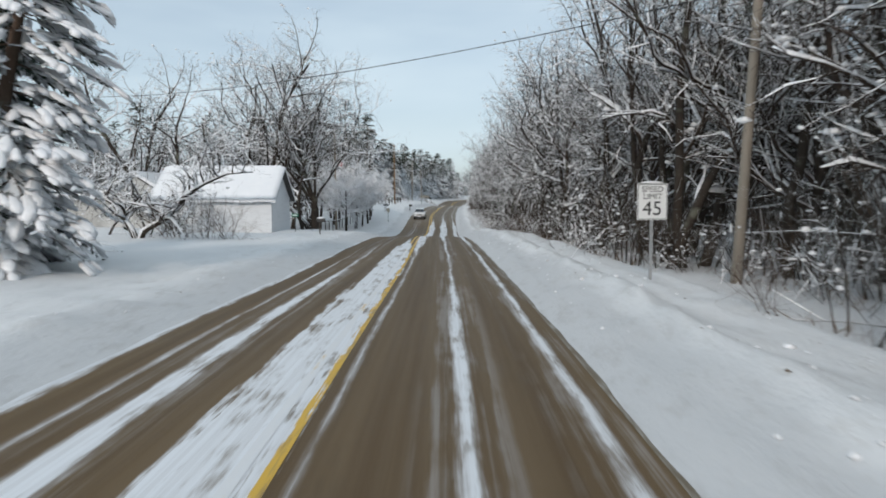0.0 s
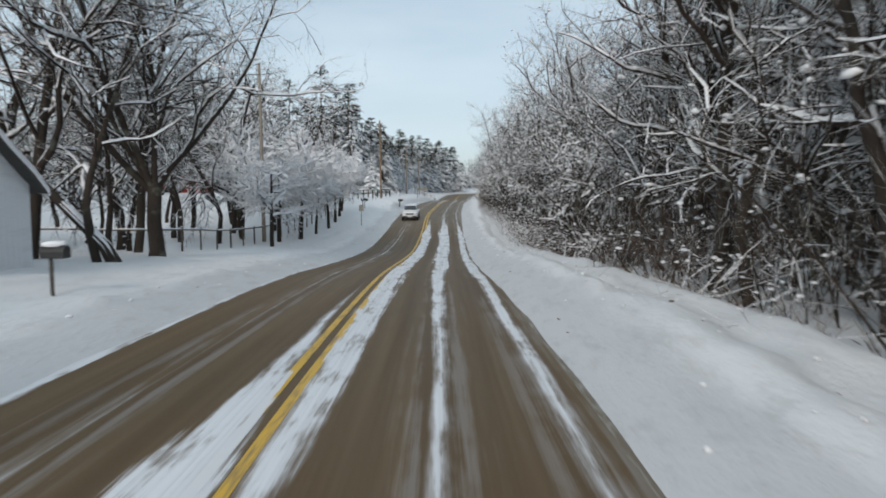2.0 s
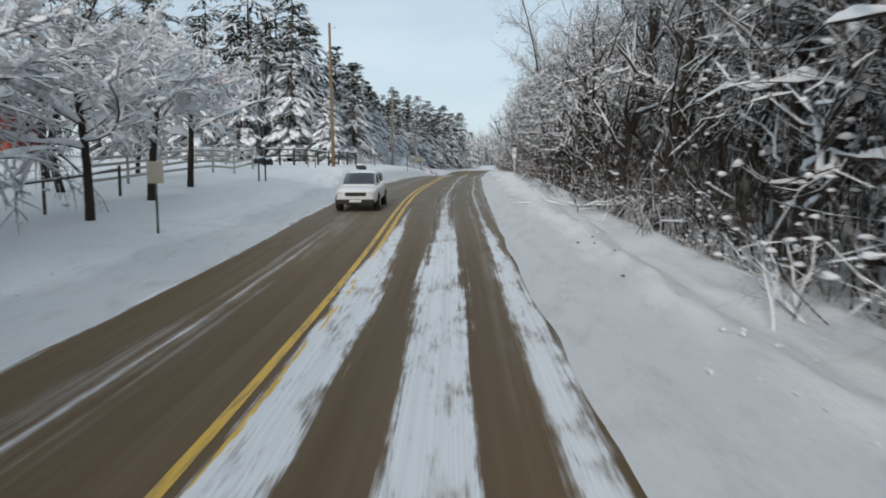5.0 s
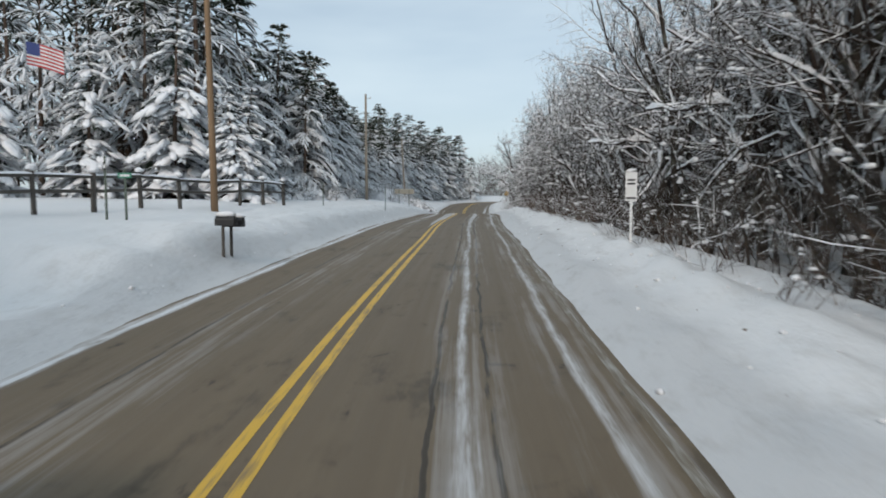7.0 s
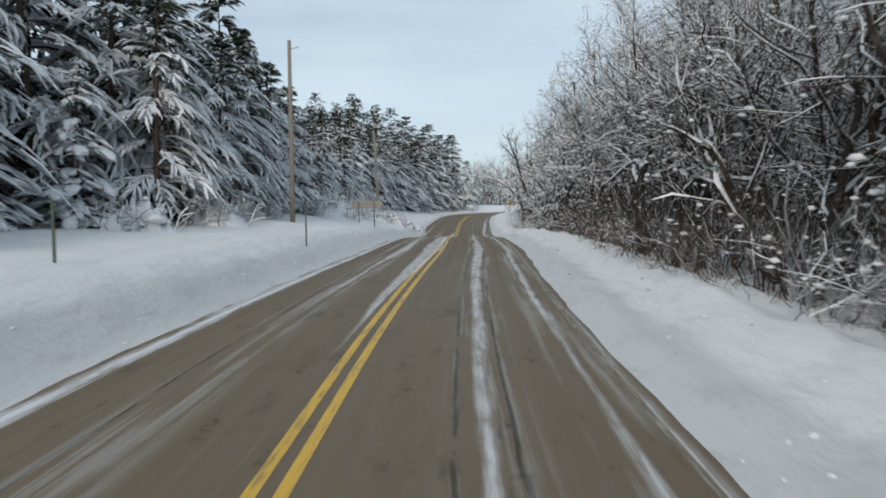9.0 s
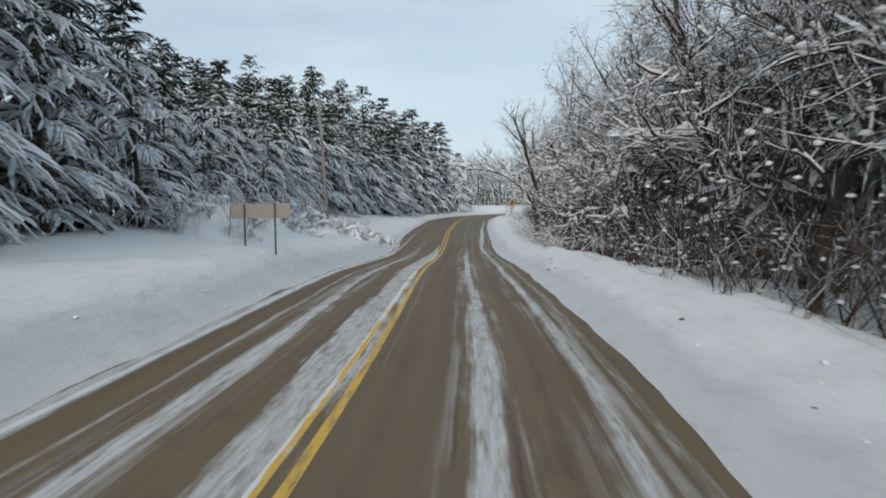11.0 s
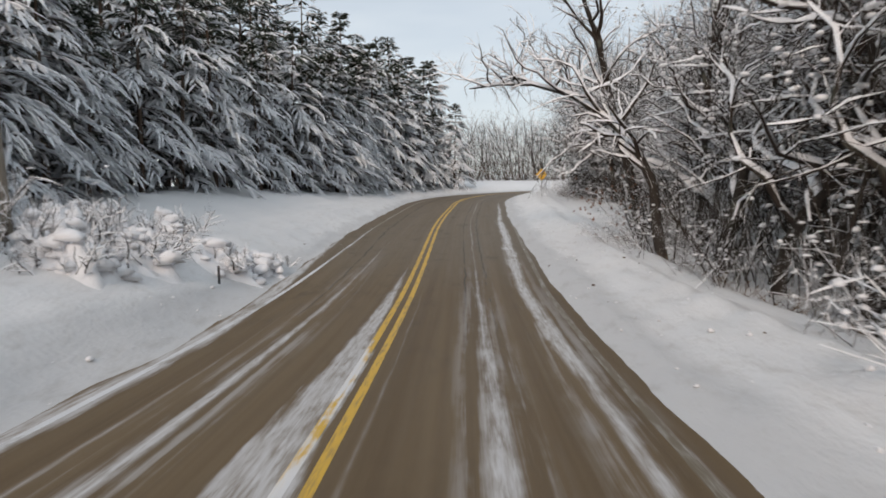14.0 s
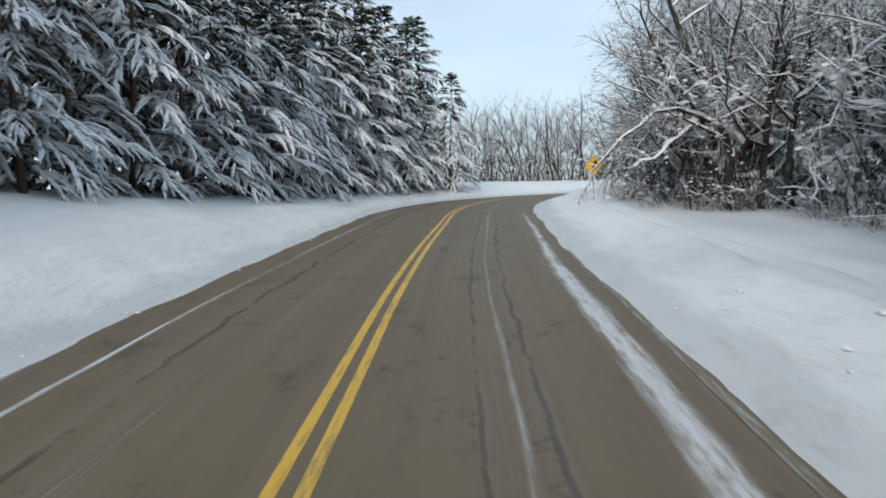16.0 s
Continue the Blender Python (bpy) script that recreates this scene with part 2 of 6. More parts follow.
def asphalt():
    n = Nodes("salted_asphalt")
    x, y = road_frame(n)
    cover, streak, fine, patch = road_snow(n, x, y)
    grain = n.noise(n.place(), 60.0, 3, 0.7)
    long = n.noise(n.vec(n.math("MULTIPLY", x, 2.2), n.math("MULTIPLY", y, 0.03)), 1.0, 4, 0.6)
    col = n.mix(n.step(long, 0.3, 0.7), (0.118, 0.072, 0.032), (0.192, 0.130, 0.068))
    damp = n.ramp(n.math("DIVIDE", y, 300.0), [(0.0, 0.72), (0.31, 0.66), (0.37, 1.0), (0.53, 1.0), (0.58, 0.80), (0.73, 0.80), (0.77, 1.0)])
    col = n.mix(damp, (0.020, 0.012, 0.006), col)
    col = n.mix(n.step(damp, 0.7, 1.0, 0.0, 0.75), col, (0.158, 0.131, 0.098))
    col = n.mix(n.math("MULTIPLY", n.step(patch, 0.5, 0.75), 0.35), col, (0.072, 0.052, 0.032))
    col = n.mix(n.math("MULTIPLY", grain, 0.22), col, (0.20, 0.145, 0.085))
    tar_on = n.ramp(n.math("DIVIDE", y, 300.0), [(0.30, 0.0), (0.36, 1.0), (0.53, 1.0), (0.60, 0.0), (0.70, 0.0), (0.73, 0.8), (0.80, 0.8)])
    wob = n.math("MULTIPLY", n.math("SUBTRACT", n.noise(n.vec(0.0, n.math("MULTIPLY", y, 0.6), 9.0), 1.0, 3), 0.5), 0.22)
    for mid in (1.62, 2.28, -2.4):
        seam = n.math("ABSOLUTE", n.math("SUBTRACT", n.math("ADD", x, wob), mid))
        seam = n.math("MULTIPLY", n.step(seam, 0.018, 0.04, 1.0, 0.0), n.math("MULTIPLY", tar_on, n.step(patch, 0.38, 0.5)))
        col = n.mix(n.math("MULTIPLY", seam, 0.8), col, (0.03, 0.026, 0.022))
    crack = n.math("ABSOLUTE", n.math("SUBTRACT", n.noise(n.vec(n.math("MULTIPLY", x, 0.45), n.math("MULTIPLY", y, 1.1), 6.0), 1.0, 2, 0.5), 0.5))
    crack = n.math("MULTIPLY", n.step(crack, 0.003, 0.010, 1.0, 0.0), n.math("MULTIPLY", tar_on, n.step(patch, 0.54, 0.62)))
    col = n.mix(n.math("MULTIPLY", crack, 0.7), col, (0.035, 0.030, 0.024))
    wet = n.math("MULTIPLY", tar_on, n.step(n.noise(n.vec(n.math("MULTIPLY", x, 0.9), n.math("MULTIPLY", y, 0.35), 2.0), 1.0, 5, 0.7), 0.56, 0.68))
    col = n.mix(n.math("MULTIPLY", wet, 0.5), col, (0.045, 0.036, 0.026))
    film_on = n.ramp(n.math("DIVIDE", y, 300.0), [(0.0, 0.7), (0.16, 0.5), (0.36, 0.6), (0.52, 0.7), (0.57, 1.0), (0.70, 1.0), (0.76, 0.15)])
    for mid in (2.0, -2.0, 3.5):
        film = n.step(n.math("ABSOLUTE", n.math("SUBTRACT", x, mid)), 0.30, 0.72, 1.0, 0.0)
        film = n.math("MULTIPLY", n.math("MULTIPLY", film, film_on), n.step(n.math("ADD", streak, n.math("MULTIPLY", n.math("SUBTRACT", patch, 0.5), 0.4)), 0.44, 0.66))
        col = n.mix(n.math("MULTIPLY", film, 0.6), col, (0.46, 0.45, 0.44))
    slush = n.mix(n.step(fine, 0.3, 0.7), (0.42, 0.40, 0.38), (0.74, 0.76, 0.79))
    col = n.mix(cover, col, n.mix(n.step(cover, 0.5, 1.0), slush, (0.76, 0.78, 0.81)))
    n.bump(n.math("ADD", n.math("MULTIPLY", cover, 2.0), n.math("MULTIPLY", grain, 0.5)), 0.45, 0.012)
    return n.done(col, n.mix(cover, n.mix(streak, (0.52,) * 3, (0.78,) * 3), (0.7,) * 3), spec=0.22)


def marking(name, paint, worn, lo=0.44):
    n = Nodes(name)
    x, y = road_frame(n)
    cover, streak, fine, patch = road_snow(n, x, y)
    col = n.mix(n.step(n.math("ADD", n.math("MULTIPLY", fine, 0.7), n.math("MULTIPLY", patch, 0.4)), lo, lo + 0.24), paint, worn)
    col = n.mix(n.math("MULTIPLY", n.step(cover, 0.30, 0.75), 0.95), col, (0.72, 0.74, 0.77))
    n.bump(fine, 0.3, 0.006)
    return n.done(col, 0.6)


M_SNOW = snow_ground()
M_LOAD = snow_load()
M_ROAD = asphalt()
M_YELLOW = marking("yellow_road_paint", (0.66, 0.40, 0.045), (0.26, 0.18, 0.08), 0.50)
M_WHITE_LINE = marking("white_road_paint", (0.38, 0.37, 0.34), (0.16, 0.13, 0.09), 0.36)
M_BARK = bark("dark_bark", (0.018, 0.014, 0.012), (0.062, 0.050, 0.040), 0.72)
M_BRUSH = bark("brown_brush", (0.045, 0.028, 0.020), (0.13, 0.085, 0.058), 0.8)
M_TWIG_WHITE = bark("snow_crusted_twigs", (0.03, 0.024, 0.02), (0.08, 0.065, 0.055), -0.55)
M_TWIG_SNOWY = bark("snow_plastered_twigs", (0.022, 0.017, 0.015), (0.07, 0.055, 0.046), 0.48)
M_TWIG = bark("twig_bark", (0.022, 0.016, 0.013), (0.070, 0.052, 0.042), 0.57)
M_PINE_BARK = bark("pine_bark", (0.06, 0.042, 0.032), (0.15, 0.105, 0.08), 0.75)
M_NEEDLE = needles("spruce_needles", (0.012, 0.024, 0.016), (0.042, 0.062, 0.040))
M_PINE = needles("pine_needles", (0.042, 0.048, 0.042), (0.105, 0.100, 0.080))
M_DEAD_LEAF = plain("dead_oak_leaves", (0.16, 0.065, 0.035), (0.30, 0.14, 0.07), 0.8)
M_WOOD_POLE = plain("weathered_pole_wood", (0.20, 0.17, 0.14), (0.34, 0.30, 0.25), 0.85, 0, 9, (1, 1, 0.12), 0.4)
M_WOOD_BROWN = plain("treated_pole_wood", (0.16, 0.10, 0.055), (0.30, 0.20, 0.12), 0.85, 0, 9, (1, 1, 0.12), 0.4)
M_FENCE = plain("dark_fence_wood", (0.05, 0.045, 0.04), (0.12, 0.105, 0.09), 0.85, 0, 8, (1, 1, 0.3), 0.4)
M_FENCE_PALE = plain("pale_fence_wood", (0.36, 0.36, 0.32), (0.50, 0.49, 0.44), 0.8, 0, 8)
M_METAL = plain("galvanised_steel", (0.38, 0.39, 0.40), (0.52, 0.53, 0.54), 0.45, 0.8, 12)
M_POST_GREEN = plain("green_steel_post", (0.05, 0.075, 0.055), (0.10, 0.12, 0.095), 0.6, 0.3, 12)
M_SIGN_WHITE = plain("white_sign_face", (0.66, 0.67, 0.67), (0.76, 0.76, 0.76), 0.45, 0, 3, bump=0)
M_BLACK = plain("black_paint", (0.012, 0.012, 0.013), (0.03, 0.03, 0.03), 0.5, 0, 5, bump=0)
M_SIGN_YELLOW = plain("yellow_sign_face", (0.72, 0.38, 0.015), (0.82, 0.45, 0.03), 0.45, 0, 3, bump=0)
M_SIGN_GREEN = plain("green_sign_face", (0.02, 0.16, 0.10), (0.03, 0.22, 0.14), 0.45, 0, 3, bump=0)
M_SIGN_BACK = plain("dull_sign_back", (0.30, 0.28, 0.23), (0.42, 0.39, 0.33), 0.6, 0.2, 5)
M_SIDING = plain("white_painted_siding", (0.66, 0.68, 0.70), (0.74, 0.75, 0.77), 0.6, 0, 3, (1, 1, 6))
M_SIDING_GREY = plain("grey_siding", (0.42, 0.42, 0.41), (0.55, 0.55, 0.54), 0.65, 0, 3, (1, 1, 6))
M_SHINGLE = plain("dark_roof_shingle", (0.04, 0.038, 0.036), (0.085, 0.08, 0.075), 0.85, 0, 12)
M_RED = plain("red_barn_paint", (0.30, 0.045, 0.03), (0.42, 0.08, 0.05), 0.75, 0, 4)
M_BRICK = plain("chimney_brick", (0.20, 0.10, 0.075), (0.33, 0.18, 0.13), 0.85, 0, 12)
M_CAR = plain("white_car_paint", (0.70, 0.71, 0.72), (0.78, 0.78, 0.78), 0.25, 0, 2, bump=0)
M_RUBBER = plain("tyre_rubber", (0.015, 0.015, 0.016), (0.035, 0.035, 0.035), 0.85, 0, 10)
M_FLAG_RED = plain("red_flag_cloth", (0.42, 0.05, 0.05), (0.52, 0.08, 0.08), 0.8, 0, 8)
M_FLAG_WHITE = plain("white_flag_cloth", (0.66, 0.66, 0.66), (0.74, 0.74, 0.74), 0.8, 0, 8)
M_FLAG_BLUE = plain("blue_flag_cloth", (0.03, 0.05, 0.16), (0.05, 0.07, 0.22), 0.8, 0, 8)
M_GLASS = Nodes("window_glass").done((0.02, 0.025, 0.03), 0.05, spec=0.8)
M_LAMP = plain("headlamp_lens", (0.6, 0.62, 0.65), (0.75, 0.76, 0.78), 0.12, 0, 4, bump=0)
M_CABLE = plain("black_cable", (0.02, 0.02, 0.02), (0.04, 0.04, 0.04), 0.6, 0, 10, bump=0)
M_GRASS = plain("dry_brown_grass", (0.09, 0.06, 0.038), (0.19, 0.13, 0.08), 0.85, 0, 10)

# ---- the road's line and level, and the ground ----
LINE = np.array([(-60, -1.75), (0, -1.75), (30, -1.75), (45, -1.9), (65, -2.05), (80, -1.95), (95, -1.9), (117, -1.95), (130, -1.55), (140, -1.15),
                 (150, -0.85), (160, -0.35), (173, 0.42), (190, 1.02), (200, 1.48), (210, 1.92), (222, 2.5), (232, 2.93), (238.5, 3.24), (246, 3.78), (254.5, 4.6),
                 (262, 5.35), (269, 6.6), (276, 8.7), (282, 11.6), (288, 15.9), (294, 21.6), (301, 31), (307, 43), (311, 57), (314, 76), (317, 110)], float)
LEVEL = np.array([(-60, 0), (0, 0), (8, 0.04), (16, 0), (25, -0.1), (33, -0.18), (41, -0.24), (49, -0.39), (57, -0.65), (64.5, -1.07), (72.3, -1.49),
                  (81.5, -1.77), (91, -1.61), (100.5, -1.22), (110, -0.77), (117, -0.45), (124, -0.2), (131, -0.02), (137.5, 0.15), (152, 0.43), (168.6, 0.6),
                  (178, 0.65), (187.6, 0.58), (194, 0.44), (200, 0.21), (206, -0.02), (212, -0.18), (218, -0.2), (225, -0.04), (240, 0.5), (262, 1.4), (285, 2.0), (310, 2.3), (420, 2.5)], float)


def smooth(table, y):
    """A smooth curve through a table's points (Catmull-Rom slopes)."""
    a, b = table[:, 0], table[:, 1]
    m = np.gradient(b, a)
    y = np.asarray(y, float)
    i = np.clip(np.searchsorted(a, y) - 1, 0, len(a) - 2)
    h = a[i + 1] - a[i]
    t = np.clip((y - a[i]) / h, 0, 1)
    return (2 * t**3 - 3 * t**2 + 1) * b[i] + (t**3 - 2 * t**2 + t) * h * m[i] + (3 * t**2 - 2 * t**3) * b[i + 1] + (t**3 - t**2) * h * m[i + 1]


_y = np.arange(-60, 317.01, 0.1)
_x = smooth(LINE, _y)
_s = np.r_[0, np.cumsum(np.hypot(np.diff(_x), np.diff(_y)))]
S_AXIS = np.arange(0, _s[-1], 0.5)
AXIS_X, AXIS_Y = np.interp(S_AXIS, _s, _x), np.interp(S_AXIS, _s, _y)
_tx, _ty = np.gradient(AXIS_X), np.gradient(AXIS_Y)
_n = np.hypot(_tx, _ty)
AXIS_TX, AXIS_TY = _tx / _n, _ty / _n
# V runs along the road: equal to y while the road runs straight
AXIS_V = S_AXIS - 60.0
AXIS_Z = smooth(LEVEL, AXIS_V)


def road_coords(x, y):
    """Distance along (v) and to the right of (u) the road's middle line, for arrays of places."""
    x, y = np.atleast_1d(np.asarray(x, float)), np.atleast_1d(np.asarray(y, float))
    u, v = np.empty(x.shape), np.empty(x.shape)
    for k in range(0, len(x), 4000):
        dx = x[k:k + 4000, None] - AXIS_X[None, ::2]
        dy = y[k:k + 4000, None] - AXIS_Y[None, ::2]
        i = np.argmin(dx * dx + dy * dy, 1) * 2
        ex, ey = x[k:k + 4000] - AXIS_X[i], y[k:k + 4000] - AXIS_Y[i]
        u[k:k + 4000] = ex * AXIS_TY[i] - ey * AXIS_TX[i]
        v[k:k + 4000] = AXIS_V[i] + ex * AXIS_TX[i] + ey * AXIS_TY[i]
    return u, v


def on_road(v, u):
    """The place u metres right of the middle line, v along it."""
    s = v + 60.0
    x, y = np.interp(s, S_AXIS, AXIS_X), np.interp(s, S_AXIS, AXIS_Y)
    tx, ty = np.interp(s, S_AXIS, AXIS_TX), np.interp(s, S_AXIS, AXIS_TY)
    return x + u * ty, y - u * tx


LEFT_V = np.array([-60, 40, 62, 98, 114, 130, 165, 190, 215, 240, 265, 420.0])
LEFT_U = np.array([0, 3.6, 3.95, 4.4, 5.5, 7, 9, 12, 20, 60.0])
LEFT_H = np.array([
    (-.1, -.07, 0.02, 0.14, 0.30, 0.38, 0.5, 0.5, 0.5, 1.0),
    (-.1, -.07, 0.02, 0.14, 0.30, 0.40, 0.55, 0.6, 0.5, 1.0),
    (-.1, -.07, 0.02, 0.14, 0.32, 0.42, 0.6, 0.6, 0.6, 1.5),
    (-.1, -.07, 0.02, 0.12, 0.30, 0.40, 0.5, 0.5, 0.6, 2.0),
    (-.1, -.07, 0.02, 0.16, 0.45, 0.70, 0.9, 1.1, 1.2, 2.0),
    (-.1, -.07, 0.02, 0.35, 1.00, 1.20, 1.40, 1.65, 1.8, 2.5),
    (-.1, -.07, 0.02, 0.35, 1.05, 1.25, 1.4, 1.5, 1.7, 3.0),
    (-.1, -.07, 0.02, 0.30, 0.95, 1.20, 1.5, 1.9, 2.2, 3.5),
    (-.1, -.07, 0.02, 0.30, 1.00, 1.40, 1.9, 2.5, 2.8, 4.0),
    (-.1, -.07, 0.02, 0.24, 0.80, 1.25, 1.9, 2.5, 2.8, 3.8),
    (-.1, -.07, 0.02, 0.15, 0.40, 0.70, 1.0, 1.2, 1.5, 2.5),
    (-.1, -.07, 0.02, 0.15, 0.35, 0.60, 0.8, 1.0, 1.2, 2.5)])
RIGHT_U = np.array([0, 3.85, 4.12, 4.4, 4.8, 5.2, 5.6, 5.95, 6.4, 7.1, 7.7, 8.7, 12, 20, 60.0])
RIGHT_H = np.array([-.1, -.07, 0.02, 0.16, 0.28, 0.46, 0.66, 0.58, 0.42, 0.44, 0.52, 0.10, 0.1, 0.3, 1.5])
SHOULDER_V = np.array([0, 45, 60, 98, 112, 160, 172, 212, 228, 238, 248.0])
SHOULDER_W = np.array([0.03, 0.06, -0.15, -0.12, 0.22, 0.26, 0.46, 0.42, 0.28, 0.08, -0.05])
CREST_V = np.array([0, 85, 120, 150, 420.0])
CREST_U = np.array([5.6, 5.7, 6.1, 6.5, 6.4])


def lift(x, y, seed, size):
    """Smooth lumps from a few crossing waves, about -1 to 1."""
    r = np.random.RandomState(seed)
    out = np.zeros_like(x)
    for k in range(7):
        a, ph, fr = r.uniform(0, 6.28), r.uniform(0, 6.28), r.uniform(0.6, 1.7) / size
        out += np.sin((x * math.cos(a) + y * math.sin(a)) * fr * 6.28 + ph)
    return out / 3.5


def ground_z(x, y):
    """Height of the snow at places x, y."""
    x, y = np.atleast_1d(np.asarray(x, float)), np.atleast_1d(np.asarray(y, float))
    u, v = road_coords(x, y)
    w = np.abs(u)
    base = smooth(LEVEL, v)
    wav = (0.10 * lift(x, y, 5, 5.0) + 0.06 * lift(x, y, 6, 1.7)) * np.where(u > 0, 0.35, 0.8)
    w = w - np.where(u < 0, 1.1 * np.clip((v - 214) / 22, 0, 1), 0.6 * np.clip((v - 220) / 18, 0, 1)) * np.clip(w / 3, 0, 1)
    w = np.maximum(0, w + wav * np.clip(1.4 - np.abs(w - 4.3), 0, 1))
    wl = w - 0.38 * np.interp(v, (100, 124, 222, 240), (0, 1, 1, 0)) * np.clip((w - 2.5) / 1.2, 0, 1) * np.clip((9.0 - w) / 3.0, 0, 1)
    cols = np.array([np.interp(wl, LEFT_U, row) for row in LEFT_H])
    i = np.clip(np.searchsorted(LEFT_V, v) - 1, 0, len(LEFT_V) - 2)
    t = np.clip((v - LEFT_V[i]) / (LEFT_V[i + 1] - LEFT_V[i]), 0, 1)
    k = np.arange(len(w))
    left = cols[i, k] * (1 - t) + cols[i + 1, k] * t
    drive = np.exp(-((v - 121.5) / 2.2) ** 4)
    left = np.where(w > 4.4, left * (1 - drive * np.clip((13 - w) / 6, 0, 1) * np.clip((w - 4.4) / 0.8, 0, 1) * 0.7) + 0.05 * drive, left)
    wr = w - np.interp(v, SHOULDER_V, SHOULDER_W) * np.clip((w - 2.5) / 1.2, 0, 1) * np.clip((8.5 - w) / 2.5, 0, 1)
    top = np.interp(v, CREST_V, CREST_U) + 0.16 * lift(v * 0.10, v * 0.05, 12, 1.6)
    wr = np.where(wr < 4.4, wr, np.where(wr < top, 4.4 + (wr - 4.4) * 1.2 / (top - 4.4), np.where(wr < 7.7, 5.6 + (wr - top) * 2.1 / (7.7 - top), wr)))
    right = np.interp(wr, RIGHT_U, RIGHT_H) + 0.07 * np.clip(1 - np.abs(wr - 5.7) / 0.5, 0, 1) * lift(v * 0.4, v * 0.1, 14, 1.3)
    right = right + 0.15 * np.clip((v - 100) / 12, 0, 1) * np.clip((150 - v) / 15, 0, 1) * np.clip((w - 4.2) / 2.0, 0, 1) * np.clip((14 - w) / 6, 0, 1)
    h = np.where(u < 0, left, right)
    out = np.clip((w - 4.1) / 1.5, 0, 1)
    rough = np.clip((w - 4.3) / 0.8, 0, 1) * np.clip((9.0 - w) / 2.0, 0.25, 1)
    h = h + out * (0.06 * lift(x, y, 1, 9.0)) + rough * (0.05 * lift(x, y, 2, 2.3) + 0.024 * lift(x, y, 3, 1.1) + 0.02 * lift(x, y * 0.45, 17, 0.75))
    band = np.clip((w - 4.3) / 0.6, 0, 1) * np.clip((9.5 - w) / 2.0, 0, 1)
    h = h + 0.45 * np.exp(-((x + 7.0) ** 2 + (y - 129.0) ** 2) / 4.0) * np.clip((w - 4.5) / 1.0, 0, 1)
    return base + h + band * (0.05 * lift(u, v * 0.10, 8, 1.5) + 0.02 * lift(u, v * 0.3, 9, 1.1))


def gz(x, y):
    return float(ground_z(x, y)[0])


def mesh_object(name, verts, faces, mat, parent=None, label="", flat=False):
    me = bpy.data.meshes.new(name)
    me.from_pydata([tuple(v) for v in verts], [], faces)
    me.materials.append(mat)
    if not flat:
        me.shade_smooth()
    ob = new(name, me)
    if parent:
        ob.parent = parent
    if label:
        ob["label"] = label
    return ob


def part(name, bm, material, parent, label=""):
    me = bpy.data.meshes.new(name)
    bm.to_mesh(me)
    bm.free()
    me.materials.append(material)
    ob = new(name, me)
    ob.parent = parent
    if label:
        ob["label"] = label
    return ob


def thing(name, place, label, category, group="", rz=0.0):
    ob = new(name)
    ob.matrix_basis = pose(*place, 0, 0, rz)
    return tagged(ob, label, category, group)


def sheet(name, xs, ys, mat):
    gx, gy = np.meshgrid(xs, ys)
    z = ground_z(gx.ravel(), gy.ravel())
    nx = len(xs)
    idx = np.arange(len(ys) * nx).reshape(len(ys), nx)
    quads = np.stack([idx[:-1, :-1], idx[:-1, 1:], idx[1:, 1:], idx[1:, :-1]], -1).reshape(-1, 4)
    return mesh_object(name, np.stack([gx.ravel(), gy.ravel(), z], -1), quads.tolist(), mat), gx.ravel(), gy.ravel()


xs = np.r_[-900, -500, -300, -180, -120, -90, np.arange(-70, -26, 4), np.arange(-26, -12, 1.0), np.arange(-12, 1.4, 0.3), np.arange(1.4, 9.5, 0.13), np.arange(9.5, 16.01, 0.3), np.arange(17, 40, 1.5), np.arange(40, 90, 4), 110, 150, 220, 400, 900]
ys = np.r_[-400, -200, -120, -70, -40, -25, np.arange(-14, 285, 0.55), np.arange(285, 325, 1.5), np.arange(325, 420, 12), 500, 700, 1000, 1500]
ground, gxs, gys = sheet("ground", xs, ys, M_SNOW)
tagged(ground, "white uneven fresh snow over verges, banks and woodland floor", "snow", kind="structure")
gu, gv = road_coords(gxs, gys)
# weight by distance from the road, for brown specks and the grey tint
dirt = ground.data.attributes.new("dirt", "FLOAT", "POINT")
dirt.data.foreach_set("value", np.interp(np.abs(gu), (4.0, 4.7, 5.3, 5.9, 7.2, 8.2), (1.0, 0.9, 0.55, 0.30, 0.28, 0.0)).astype(np.float32))


def road_strip(name, us, lift_by, mat, label, category, v0=-58.0, v1=330.0, spread=False):
    vs = AXIS_V[(AXIS_V >= v0) & (AXIS_V <= v1)]
    verts, uvs = [], []
    for v in vs:
        z = float(np.interp(v, AXIS_V, AXIS_Z)) + lift_by
        for u in us:
            x, y = on_road(v, u + (0.6 * min(1, max(0, (v - 220) / 18)) if spread and u > 3 else 0))
            verts.append((x, y, z - 0.012 * abs(u)))
            ext = (1.1 * min(1, max(0, (v - 214) / 22)) if u < 0 else 0.6 * min(1, max(0, (v - 220) / 18))) if not spread else 0.0
            uvs.append((u - math.copysign(ext * min(1, max(0, (abs(u) - 2.2) / 1.8)), u), v))
    k = len(us)
    faces = [(j * k + i, j * k + i + 1, (j + 1) * k + i + 1, (j + 1) * k + i) for j in range(len(vs) - 1) for i in range(k - 1)]
    ob = mesh_object(name, verts, faces, mat)
    layer = ob.data.uv_layers.new(name="lane")
    loops = np.array([q for f in faces for q in f])
    layer.data.foreach_set("uv", np.array(uvs, np.float32)[loops].ravel())
    return tagged(ob, label, category, kind="structure")


